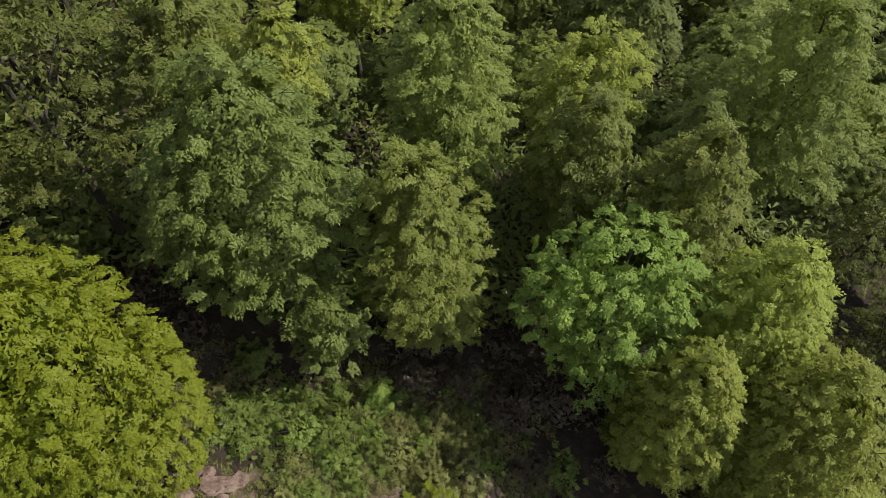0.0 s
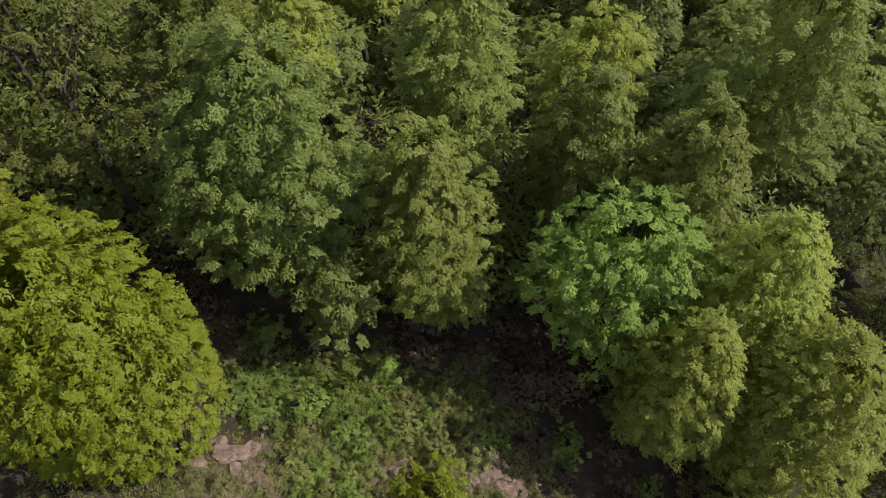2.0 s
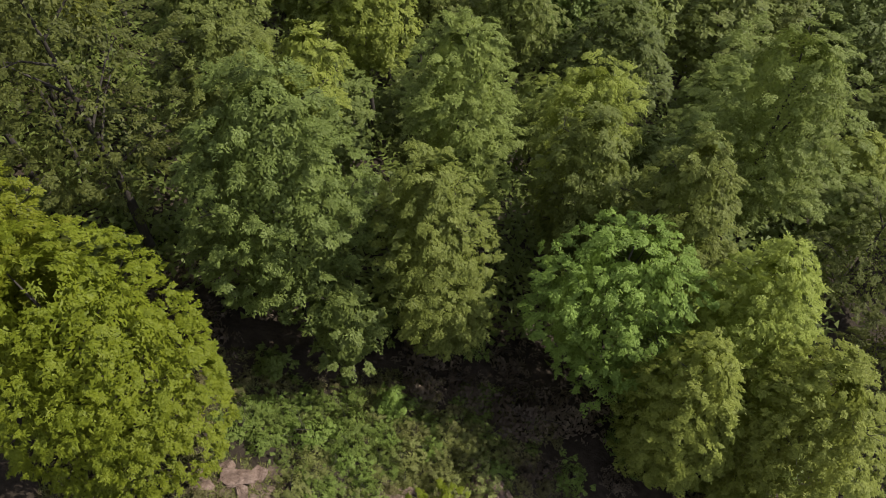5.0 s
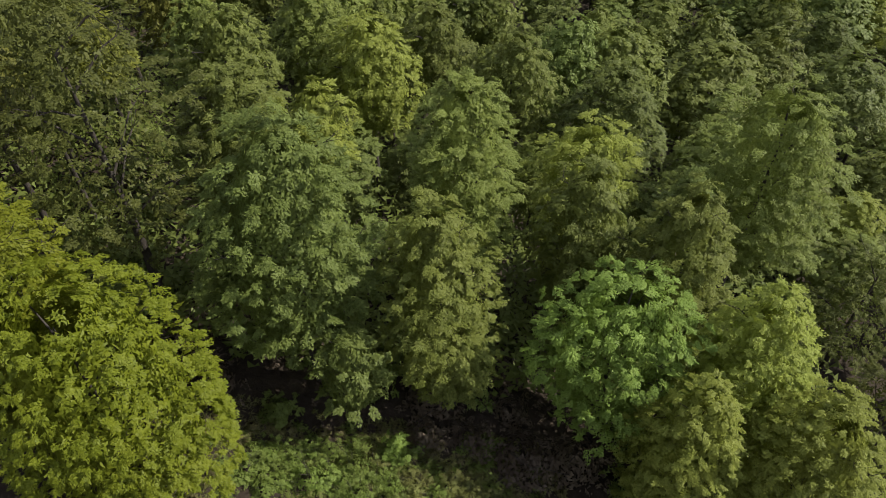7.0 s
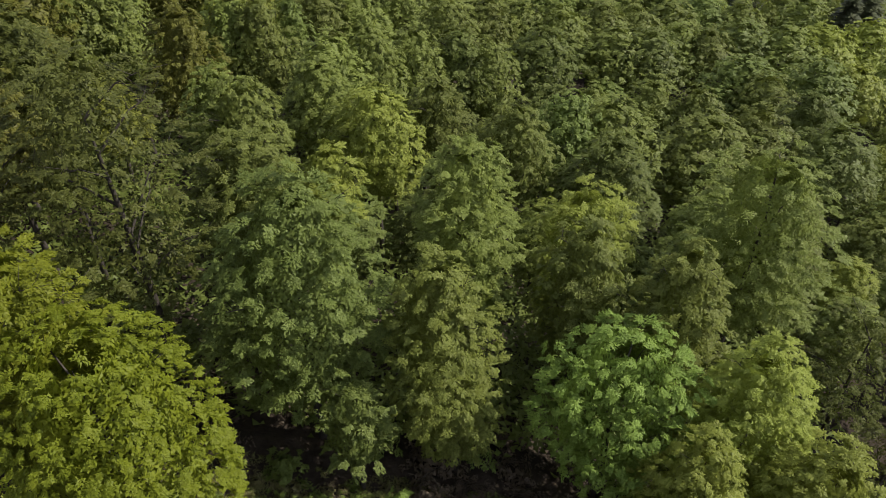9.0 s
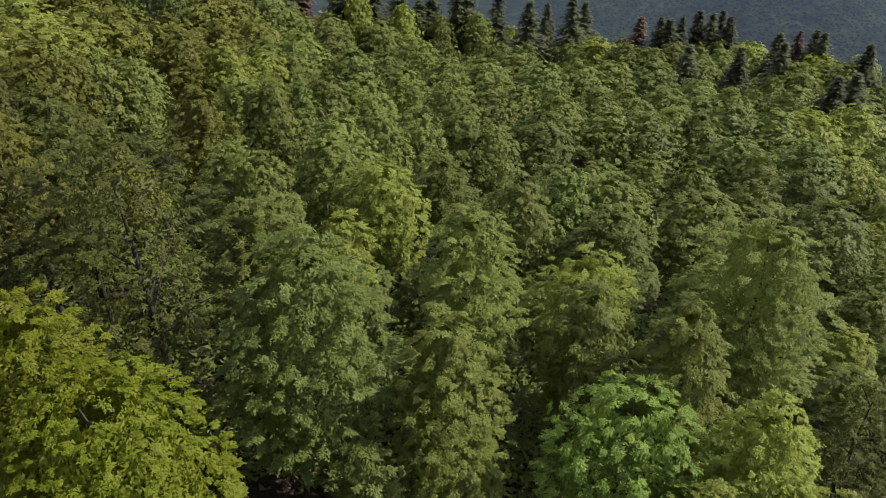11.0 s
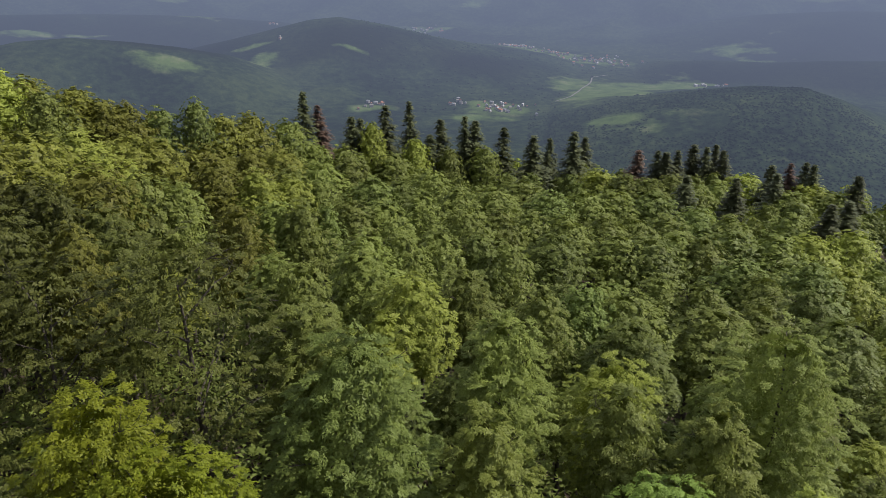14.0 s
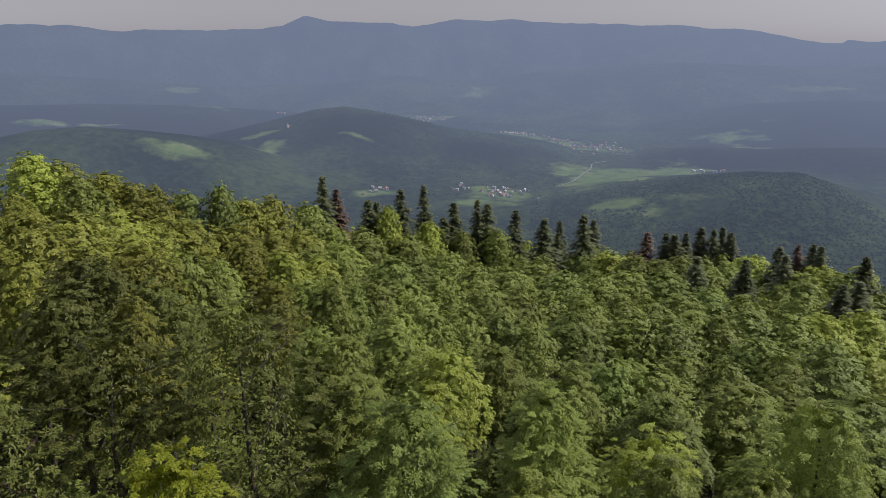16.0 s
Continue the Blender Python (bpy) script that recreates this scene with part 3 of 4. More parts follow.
# stands in for the large beech's lower right boughs, no tree of its own
edge_tree(34, -7.4, 19.4, 13.0, 2.2, 4.6, LEAF_BLUE, "lower boughs of the large blue-green beech, built as a small tree", layered=0.78)
edge_tree(14, -9.5, 30.4, 24.4, 2.4, 17.5, LEAF_YELLOW, "slender yellow-green beech behind a larger tree")
edge_tree(15, -0.5, 23.4, 21.2, 4.1, 1.0, LEAF_FRESH, "narrow green hornbeam with a ragged tall crown", "hornbeam_tree", 0.47, 0.136, layered=0.66, wide_at=0.36, top_pull=1.5, lumpy=0.12, lean=(-0.40, 0.1))
edge_tree(16, 0.4, 34.4, 22.9, 4.3, 5.0, LEAF_MID, "broad mid-green beech with grey twigs showing", **LAYERED)
edge_tree(17, 10.9, 21.8, 16.0, 5.1, 1.0, LEAF_LIME, "fresh green oak with a spreading leafy crown", "oak_tree", 0.45, 0.140, layered=0.68, wide_at=0.50, top_pull=2.3, lumpy=0.14)
edge_tree(18, 14.8, 15.0, 14.0, 3.7, -4.0, LEAF_YELLOW, "small yellow-green tree at the edge of the clearing", "young_oak_tree", 0.40, 0.132, layered=0.66, wide_at=0.42, top_pull=1.6)
edge_tree(19, 15.8, 26.8, 19.6, 3.8, 3.0, LEAF_FRESH, "upright green hornbeam with a pointed crown", "hornbeam_tree", **UPRIGHT)
edge_tree(20, 9.5, 30.8, 18.0, 3.8, 3.0, LEAF_PALE, "pale blue-green beech between taller neighbours", layered=0.4)
edge_tree(21, 10.6, 38.5, 15.8, 4.4, 0.0, LEAF_YELLOW, "yellowish beech with a flat layered crown", layered=0.80, wide_at=0.55, top_pull=2.4)
edge_tree(22, 25.7, 38.2, 19.4, 5.9, -1.0, LEAF_MID, "tall sunlit beech with heavy layered boughs", "beech_tree", 0.64, 0.160, layered=0.80, wide_at=0.58, top_pull=2.2, base=1.02, lumpy=0.13)
edge_tree(23, 19.9, 20.4, 16.5, 5.5, -7.0, LEAF_YELLOW, "dense green hornbeam at the edge of the wood", "hornbeam_tree", 0.37, 0.136, layered=0.66, wide_at=0.34, top_pull=1.4, lumpy=0.08)
edge_tree(24, 22.4, 13.8, 14.0, 5.5, -9.0, LEAF_YELLOW, "low spreading green tree above the dark gully", "hornbeam_tree", 0.40, 0.136, layered=0.66, wide_at=0.34, top_pull=1.5)
# leaf tone darkened here to paint in the gully's shade
edge_tree(25, 36.5, 33.0, 7.0, 4.2, -8.0, LEAF_SHADED, "sparse dark green tree, leaf colour darkened for shade", **THIN)
edge_tree(26, 36.0, 24.0, 3.0, 4.0, -10.0, LEAF_SHADED, "sparse tree in a gully, leaf colour darkened for shade", **THIN)
# leaf tone darkened to paint in the dimness on the left
edge_tree(27, -23.2, 28.2, 33.0, 6.0, 12.5, LEAF_SHADED, "tall thin-leaved dark beech with bare grey twigs", "beech_tree", 0.56, limbs=8, **THIN)
edge_tree(28, -32.6, 27.0, 30.6, 5.2, 18.0, LEAF_SHADED, "tall beech on the higher ground, leaf colour darkened for shade", **THIN)
edge_tree(29, -37.5, 20.5, 31.5, 4.8, 10.0, LEAF_SHADED, "dark green beech with boughs darkened in colour for shade", **THIN)
# shade on the bank is painted into the leaf tone
edge_tree(32, 35.5, 12.5, -1.5, 4.2, -12.0, LEAF_SHADED, "low tree on the falling bank, leaf colour darkened for shade", "hornbeam_tree", **THIN)
edge_tree(33, 19.0, 7.6, 1.0, 2.6, -4.5, LEAF_SHADED, "small tree on the bank, leaf colour darkened for shade", "young_oak_tree", **THIN)
edge_tree(30, 18.0, 33.5, 15.0, 3.0, 0.0, LEAF_BLUE, "blue-green beech squeezed between larger crowns", **UPRIGHT)
edge_tree(31, -16.0, 33.5, 24.0, 3.9, 9.0, LEAF_MID, "green beech behind a large blue-green crown", **LAYERED)

# ---- the wood beyond: x, y, height of the tip, radius of the crown, kind of leaf ----
STAND_A = [
    (-33.4, 33.8, 30.6, 2.9, 2),
    (-38.9, 34.0, 32.5, 3.5, 0),
    (-31.0, 36.4, 29.2, 2.5, 2),
    (-43.7, 37.1, 33.3, 2.7, 0),
    (-18.1, 42.5, 23.6, 3.2, 1),
    (-39.8, 44.0, 30.2, 3.4, 1),
    (-20.8, 44.8, 24.2, 3.1, 1),
    (-36.3, 45.1, 28.8, 3.4, 1),
    (-44.2, 46.9, 31.0, 3.6, 1),
    (-8.1, 50.9, 18.8, 3.6, 2),
    (16.0, 52.5, 12.2, 4.3, 0),
    (6.3, 55.7, 13.9, 3.6, 1),
    (-54.1, 56.2, 32.2, 4.2, 0),
    (-14.2, 56.5, 19.3, 3.5, 1),
    (-43.0, 57.3, 28.1, 4.1, 1),
]
STAND_B = [
    (-2.2, 58.0, 15.6, 3.3, 1),
    (-28.1, 58.8, 22.9, 3.3, 1),
    (-40.1, 62.5, 25.9, 3.6, 1),
    (13.5, 65.1, 10.2, 3.7, 3),
    (18.7, 65.5, 8.9, 5.0, 1),
    (-54.4, 65.8, 29.9, 4.6, 1),
    (-37.3, 65.9, 24.1, 3.3, 1),
    (-14.6, 67.0, 17.1, 3.6, 1),
    (32.2, 68.7, 5.5, 5.8, 1),
    (-23.7, 73.3, 18.3, 3.1, 1),
    (-10.4, 73.8, 14.5, 3.5, 1),
    (-27.4, 74.6, 19.1, 3.5, 1),
    (53.2, 75.1, 0.5, 6.0, 0),
    (42.3, 76.9, 2.0, 4.2, 1),
    (-55.9, 80.7, 26.8, 5.3, 2),
    (34.8, 81.2, 2.6, 4.2, 1),
    (-5.5, 81.4, 11.6, 3.8, 1),
    (-22.1, 84.1, 15.5, 2.7, 3),
    (29.2, 84.1, 3.2, 4.7, 1),
]
STAND_C = [
    (0.7, 84.9, 9.3, 3.9, 0),
    (5.1, 85.5, 8.1, 3.6, 1),
    (55.3, 88.0, -2.0, 4.2, 0),
    (-34.1, 91.2, 17.4, 4.1, 2),
    (-40.3, 91.3, 19.3, 4.2, 0),
    (-54.7, 92.9, 23.5, 4.8, 1),
    (-20.0, 93.2, 13.0, 3.7, 1),
    (-50.3, 95.2, 21.5, 4.9, 1),
    (-29.6, 95.8, 15.1, 4.3, 2),
    (-14.7, 96.7, 10.9, 4.3, 1),
    (-25.3, 98.1, 13.4, 3.9, 1),
    (53.0, 98.7, -3.4, 5.0, 1),
    (-45.3, 99.5, 19.0, 5.0, 2),
    (15.4, 102.8, 2.7, 5.2, 0),
    (50.8, 105.5, -4.1, 5.8, 3),
    (-0.7, 105.7, 5.7, 4.7, 1),
    (-32.9, 108.8, 13.3, 4.2, 1),
    (66.7, 109.0, -6.7, 6.0, 3),
    (75.1, 112.0, -8.0, 6.0, 2),
]
STAND_D = [
    (-76.7, 112.6, 26.2, 3.5, 1),
    (36.7, 114.5, -3.2, 5.3, 0),
    (30.0, 114.5, -2.1, 5.2, 1),
    (-9.0, 114.8, 5.9, 4.4, 1),
    (6.5, 115.1, 2.3, 4.5, 1),
    (-88.0, 117.4, 28.6, 4.8, 2),
    (20.4, 117.5, -0.8, 5.2, 1),
    (-42.4, 118.7, 13.9, 4.6, 1),
    (-19.5, 122.5, 7.0, 4.1, 0),
    (13.2, 122.7, -0.3, 4.7, 1),
    (50.2, 122.7, -6.5, 5.7, 1),
    (20.5, 123.6, -1.9, 4.8, 1),
    (44.9, 124.8, -6.1, 5.1, 1),
    (-30.2, 125.4, 9.2, 4.7, 1),
    (-87.0, 126.0, 26.0, 4.8, 2),
    (-74.1, 128.7, 21.6, 4.5, 1),
    (-13.9, 129.0, 4.4, 4.8, 0),
    (-79.3, 129.4, 23.2, 5.2, 1),
    (-70.6, 131.3, 19.8, 4.5, 1),
]
STAND_E = [
    (70.3, 131.9, -10.1, 6.0, 1),
    (31.1, 132.6, -5.1, 5.2, 1),
    (-39.7, 132.9, 10.3, 5.0, 1),
    (61.2, 134.4, -9.5, 6.0, 0),
    (79.6, 135.0, -11.3, 6.0, 2),
    (-1.5, 135.5, 0.5, 5.1, 1),
    (39.1, 138.3, -7.2, 5.4, 1),
    (-67.2, 139.7, 16.9, 4.7, 0),
    (-59.3, 140.9, 19.4, 3.7, 0),
    (93.6, 143.3, -13.2, 6.0, 2),
    (-26.4, 144.3, 4.6, 5.3, 1),
    (49.0, 144.3, -9.3, 5.7, 1),
    (-55.1, 145.7, 14.3, 4.8, 1),
    (7.1, 146.8, -3.1, 5.5, 1),
    (-49.9, 151.3, 13.8, 4.9, 1),
    (67.5, 152.6, -12.3, 6.0, 1),
    (22.0, 153.9, -6.8, 5.8, 3),
    (60.2, 156.1, -12.1, 6.0, 3),
    (-7.8, 156.4, -1.8, 5.0, 1),
]
STAND_F = [
    (86.1, 158.1, -14.3, 6.0, 1),
    (-43.2, 158.6, 10.9, 5.1, 1),
    (103.8, 160.7, -15.2, 6.0, 1),
    (32.4, 162.3, -9.6, 6.0, 1),
    (-37.7, 162.4, 4.0, 4.4, 1),
    (16.5, 166.2, -7.7, 6.0, 1),
    (-30.2, 166.4, 1.5, 4.5, 1),
    (41.4, 168.0, -11.4, 6.0, 1),
    (52.9, 170.2, -13.0, 6.0, 0),
    (-18.8, 176.8, -2.8, 5.5, 1),
    (-24.3, 178.8, 6.0, 4.0, 2),
    (97.9, 185.2, -17.0, 6.0, 1),
    (111.5, 185.6, -17.2, 5.8, 1),
    (70.4, 188.2, -16.3, 6.0, 1),
    (-12.7, 190.5, -2.2, 4.2, 2),
    (108.4, 192.5, -17.6, 5.9, 2),
    (-2.5, 193.7, -5.3, 3.8, 1),
    (8.1, 197.1, -6.5, 4.4, 1),
    (59.4, 197.3, -16.4, 6.0, 1),
]
STAND_G = [
    (81.1, 198.2, -17.6, 5.7, 1),
    (52.9, 199.3, -16.2, 5.5, 1),
    (68.8, 204.2, -17.6, 5.8, 1),
    (45.4, 205.7, -16.2, 6.0, 2),
    (94.0, 207.6, -18.6, 6.0, 2),
]
LEAVES = [LEAF_DEEP, LEAF_MID, LEAF_YELLOW, LEAF_BLUE, LEAF_SHADED, LEAF_GOLD]
LEAF_WORDS = ["dark green beech with a full crown in the closed wood", "mid-green beech with a full crown in the closed wood", "yellow-green beech with a sunlit crown in the closed wood", "blue-green beech with a dense crown in the closed wood", "beech with leaves darkened for shade on the higher side of the wood", "olive-gold beech on the sunlit upper slope"]
made = {}


def wood_tree(rng, x, y, top, radius, leaf):
    """A tree of the closed wood, nearer ones with finer leaves."""
    if leaf != 4 and x < -18 - 0.16 * y and rng.uniform() < 0.7:
        leaf = 5
    foot = gz(x, y)
    away = math.hypot(x - EYE_X, y - EYE_Y)
    fine = 0 if away < 82 else 1 if away < 135 else 2
    key = (leaf, fine, int(rng.integers(4 if fine < 2 else 3)))
    m = pose(x, y, foot, 0, 0, rng.uniform(0, 360)) @ Matrix.Diagonal((radius / 4, radius / 4, (top - foot) / 25, 1))
    if key in made:
        return copied(made[key], m)
    spray, size = ((0.43, 0.19), (0.46, 0.26), (0.52, 0.35))[fine]
    shape = [dict(wide_at=0.42, top_pull=1.45), dict(layered=0.52, wide_at=0.46, top_pull=1.75), dict(layered=0.70, wide_at=0.40, top_pull=1.35), dict(wide_at=0.36, top_pull=1.2)][key[2]]
    shape = dict(layered=0.60, lumpy=0.09, ragged=1.2, dense=(1.5, 1.25, 1.1)[fine]) | shape
    shape.update(layered=shape["layered"] - (0.0, 0.14, 0.25)[fine])
    tree = broadleaf("beech_tree", broadleaf_meshes(100 + leaf * 20 + fine * 5 + key[2], 4.3, 12.0, 25.0, spray, size, LEAVES[leaf], 4 if fine < 2 else 2, **shape), LEAF_WORDS[leaf], group="trees of the closed wood")
    tree.matrix_basis = m
    made[key] = tree
    return tree


rng = np.random.default_rng(5)
standing = [(o.matrix_basis.translation.x, o.matrix_basis.translation.y, 4.6) for o in scene.objects if o.parent is None and o.type == "EMPTY"]
for stand in (STAND_A, STAND_B, STAND_C, STAND_D, STAND_E, STAND_F, STAND_G):
    for x, y, top, radius, leaf in stand:
        # darker leaf kinds on the left paint in the dimness there
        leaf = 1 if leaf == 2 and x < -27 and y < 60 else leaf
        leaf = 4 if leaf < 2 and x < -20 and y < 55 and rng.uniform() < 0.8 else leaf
        wood_tree(rng, x, y, top + rng.uniform(-0.8, 0.4), radius * rng.uniform(1.08, 1.3), leaf)
        standing.append((x, y, radius * 1.3))

# spruces along the shoulder: x, y, height of the tip
SPRUCES = [
    (-40.5, 168.4, 14.5),
    (-37.6, 171.4, 10.5),
    (-29.8, 180.0, 5.5),
    (-27.6, 182.3, 4.5),
    (-21.1, 189.5, 6.8),
    (-14.6, 196.6, 6.3),
    (-5.3, 199.8, 0.3),
    (-8.5, 195.9, -3.3),
    (2.2, 202.2, 0.6),
    (5.3, 203.3, -0.9),
    (14.7, 206.2, -3.4),
    (24.5, 209.3, -7.1),
    (32.4, 226.4, -12.2),
    (38.3, 213.6, -6.6),
    (48.1, 243.9, -16.2),
    (60.2, 214.5, -13.1),
    (67.0, 216.0, -13.5),
    (68.8, 212.7, -13.4),
    (74.2, 217.4, -13.9),
    (83.0, 227.6, -14.5),
    (85.8, 223.3, -14.4),
    (90.3, 226.9, -14.5),
    (90.0, 218.7, -14.2),
    (64.5, 178.7, -10.7),
    (78.8, 179.0, -11.6),
    (97.5, 198.5, -13.3),
    (94.0, 187.0, -12.6),
    (104.4, 200.8, -13.4),
    (109.9, 202.1, -13.4),
    (110.6, 198.2, -13.2),
    (92.8, 153.2, -10.3),
    (117.2, 185.2, -12.6),
    (99.5, 157.0, -10.8),
]


def spruce_meshes(seed, needles):
    """A narrow spruce 26 m tall: whorls of drooping branches in tiers."""
    rng = np.random.default_rng(seed)
    at, face = [], []
    for level in np.linspace(8, 25.7, 38) + rng.uniform(-0.2, 0.2, 38):
        reach = 5.4 * (1 - level / 26.6) ** 0.9 + 0.10
        side, lop = rng.uniform(0, 6.283), rng.uniform(0.0, 0.28)
        for k in range(10):
            a = rng.uniform(0, 6.283)
            long = reach * rng.uniform(0.55, 1.15) * (1 + lop * math.cos(a - side))
            steps = max(5, int(long / 0.14))
            s = np.linspace(0.12, 1, steps)
            drop = -0.40 * long * s ** 1.3 + 0.10 * long * s ** 4 + rng.uniform(-0.15, 0.15)
            at.append(np.stack([long * s * math.cos(a), long * s * math.sin(a), level + drop], 1) + rng.normal(0, 0.13, (steps, 3)))
            face.append(np.tile([0.4 * math.cos(a), 0.4 * math.sin(a), 1.0], (steps, 1)))
    verts, quads = leaf_faces(rng, np.concatenate(at), np.concatenate(face), 0.50)
    trunk = mesh_from("trunk", *tube([(0, 0, -0.4), (0, 0, 9), (0, 0, 18), (0.05, 0, 26)], [0.3, 0.22, 0.13, 0.02], 7), [BARK], True)
    return trunk, [], mesh_from("crown", verts, quads, [needles])


spruces = [broadleaf("spruce_tree", spruce_meshes(400 + k, NEEDLES), "dark green spruce rising above the beeches", "conifer", "spruces along the shoulder") for k in range(3)]
spruces.append(broadleaf("spruce_tree", spruce_meshes(404, NEEDLES_BROWN), "brownish dying spruce beside a dark one", "conifer", "spruces along the shoulder"))
used = set()
for i, (x, y, top) in enumerate(SPRUCES):
    k = 3 if i in (1, 15, 27) else i % 3
    foot = gz(x, y)
    thick = rng.uniform(1.8, 2.5)
    m = pose(x, y, foot, 0, 0, rng.uniform(0, 360)) @ Matrix.Diagonal((thick, thick, (top - foot) / 26, 1))
    if k in used:
        copied(spruces[k], m)
    else:
        spruces[k].matrix_basis = m
        used.add(k)
    standing.append((x, y, 1.2))

# wood filled between the trees above, plus unseen trees added to shade the gully
fill = []
for tries in range(9000):
    y = rng.uniform(18, 262)
    # wider on the near right for the unseen shading trees
    x = rng.uniform(-0.66 * (y + 24) - 12, 0.66 * (y + 24) + 4 + 22 * (y < 90))
    if y > brink(x) + 16 or (y < 34 and x > -30 and x < 30) or (x + 5) ** 2 + (y - 35) ** 2 < 36 or ((x - 35) / 9) ** 2 + ((y - 30) / 15) ** 2 < 1 or (x + 27) ** 2 + (y - 47) ** 2 < 49:
        continue
    radius = rng.uniform(3.4, 5.0)
    if all((x - a) ** 2 + (y - b) ** 2 > ((0.90 if y < 130 else 0.80) * (radius + c)) ** 2 for a, b, c in standing):
        standing.append((x, y, radius))
        fill.append((x, y, radius))
fill.sort(key=lambda f: math.hypot(f[0] - EYE_X, f[1] - EYE_Y))
NEAR_FILL = 150
for x, y, radius in fill[:NEAR_FILL]:
    # deep green favoured on the left, again painting the dimness into leaf colour
    wood_tree(rng, x, y, gz(x, y) + rng.uniform(14.0, 18.5), radius, int(rng.choice([0, 0, 1, 3] if x < -25 else [0, 1, 1, 1, 2, 3])))
pieces = [[], [], [], []]
for x, y, radius in fill[NEAR_FILL:]:
    leaf = 2 if x < -18 - 0.16 * y else int(rng.choice([0, 1, 1, 1, 2, 3]))
    verts, quads, centres = crown_leaves(rng, radius * 1.12, 11.5, 0.75, 0.50, 0.42, 1.45, layered=0.36)
    foot = gz(x, y)
    pieces[leaf].append((verts + np.array([x, y, foot + rng.uniform(7.0, 13.0)]), quads))
    stem, sides = tube([(x, y, foot - 0.3), (x, y, foot + 9), (x, y, foot + 17)], [0.35, 0.25, 0.1], 4)
    pieces[leaf].append((stem, np.concatenate([sides[:, [0, 1, 2]], sides[:, [0, 2, 3]]])))
for leaf, some in enumerate(pieces):
    if some:
        tagged(new("far_woods", mesh_from("far_woods", *joined(some), [LEAVES[leaf]])), ["dark green", "mid-green", "yellow-green", "blue-green"][leaf] + " crowns of the closed wood further down the slope", "woods", kind="stuff")

def understorey(number, x_range, y_range, keep):
    """Loose sprays added well below the crowns, keeping sun off the wood's floor."""
    rng = np.random.default_rng(77)
    x, y = rng.uniform(*x_range, number), rng.uniform(*y_range, number)
    some = keep(x, y)
    x, y = x[some], y[some]
    n, per = len(x), 9
    at = np.stack([x, y, land(x, y) + rng.uniform(1.0, 8.0, n) * (0.6 + 0.4 * fbm(x / 7, y / 7, 2))], 1)[:, None] + rng.normal(0, 1, (n, per, 3)) * np.array([0.8, 0.8, 0.3])
    return mesh_from("understorey", *leaf_faces(rng, at.reshape(-1, 3), np.tile([0, 0, 1.0], (n * per, 1)) + rng.normal(0, 0.3, (n * per, 3)), 0.62, rng.normal(0, 1, (n * per, 3))), [LEAF_DEEP])


tagged(new("understorey", understorey(17000, (-75, 80), (3, 120), lambda x, y: (np.abs(x + 4) < 0.66 * (y + 20) + 6) & ((y > 25) | (x < -24) & (y > 18) | (x > 24)) & (rng.uniform(0, 1, len(x)) < np.clip(70 / (y + 20), 0, 1)))),
       "added leaf sprays that darken the ground under the closed beech wood", "undergrowth", kind="stuff")

# ---- the clearing: scrub, young trees, rocks ----
def shrub_mesh(seed, leaf, dense=1.0, size=0.085):
    """A low mound of scrub about 1 m high and 2 m wide."""
    rng = np.random.default_rng(seed)
    verts, quads, _ = crown_leaves(rng, 1.25, 0.9, 0.24, size, 0.25, 1.3, dense=1.1 * dense, cover=1.0)
    stems = [tube([(0, 0, -0.1), rng.normal(0, 0.25, 3) + np.array([0, 0, 0.5]), rng.normal(0, 0.5, 3) + np.array([0, 0, 0.9])], [0.02, 0.015, 0.006], 4) for _ in range(5)]
    return mesh_from("foliage", verts, quads, [leaf]), mesh_from("stem", *joined(stems), [BARK])


def shrub(meshes, label, group):
    bush = tagged(new("shrub"), label, "shrub", group)
    part("foliage", meshes[0], bush)
    part("stem", meshes[1], bush)
    return bush


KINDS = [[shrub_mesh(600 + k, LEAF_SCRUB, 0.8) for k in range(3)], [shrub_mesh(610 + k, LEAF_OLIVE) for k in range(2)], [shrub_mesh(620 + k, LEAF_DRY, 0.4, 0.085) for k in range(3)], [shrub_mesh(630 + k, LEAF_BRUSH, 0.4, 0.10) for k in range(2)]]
WORDS = ["low dense green scrub covering the clearing", "bright green bramble mound in the clearing", "thin dry brush with pale twigs on stony ground", "tangled brown brush on the bank, darkened in colour for shade"]


def bushes(rng, spots):
    for x, y, size, kind in spots:
        made_of = KINDS[kind][int(rng.integers(len(KINDS[kind])))]
        shrub(made_of, WORDS[kind], "scrub in the clearing").matrix_basis = pose(x, y, gz(x, y) - 0.05, 0, 0, rng.uniform(0, 360)) @ Matrix.Diagonal((size, size, size * rng.uniform(0.7, 1.2), 1))


rng = np.random.default_rng(9)
spots = []
for tries in range(6000):
    x, y = rng.uniform(-18, 8), rng.uniform(5.5, 20)
    bed = ((x + 6.6) / 9.8) ** 2 + ((y - 13.0) / 5.4) ** 2 < 1 and not (x < -11.5 and y < 11.6) and not (x > -4.6 and y < 11.6)
    size = rng.uniform(0.7, 1.0) + 0.9 * rng.uniform() ** 3 if bed else rng.uniform(0.35, 0.8)
    if ((x + 14.2) / 3.0) ** 2 + ((y - 11.0) / 1.9) ** 2 < 1 or abs(x - 3.5 + (y - 10.2) * 0.767) < 0.9 and y < 13.4 or not bed and rng.uniform() < 0.6:
        continue
    if all((x - a) ** 2 + (y - b) ** 2 > (0.44 * (size + s)) ** 2 for a, b, s, _ in spots):
        spots.append((x, y, size, int(rng.uniform() < 0.2 + 0.06 * (x + 10)) if bed else 2 if rng.uniform() < 0.65 else 0))
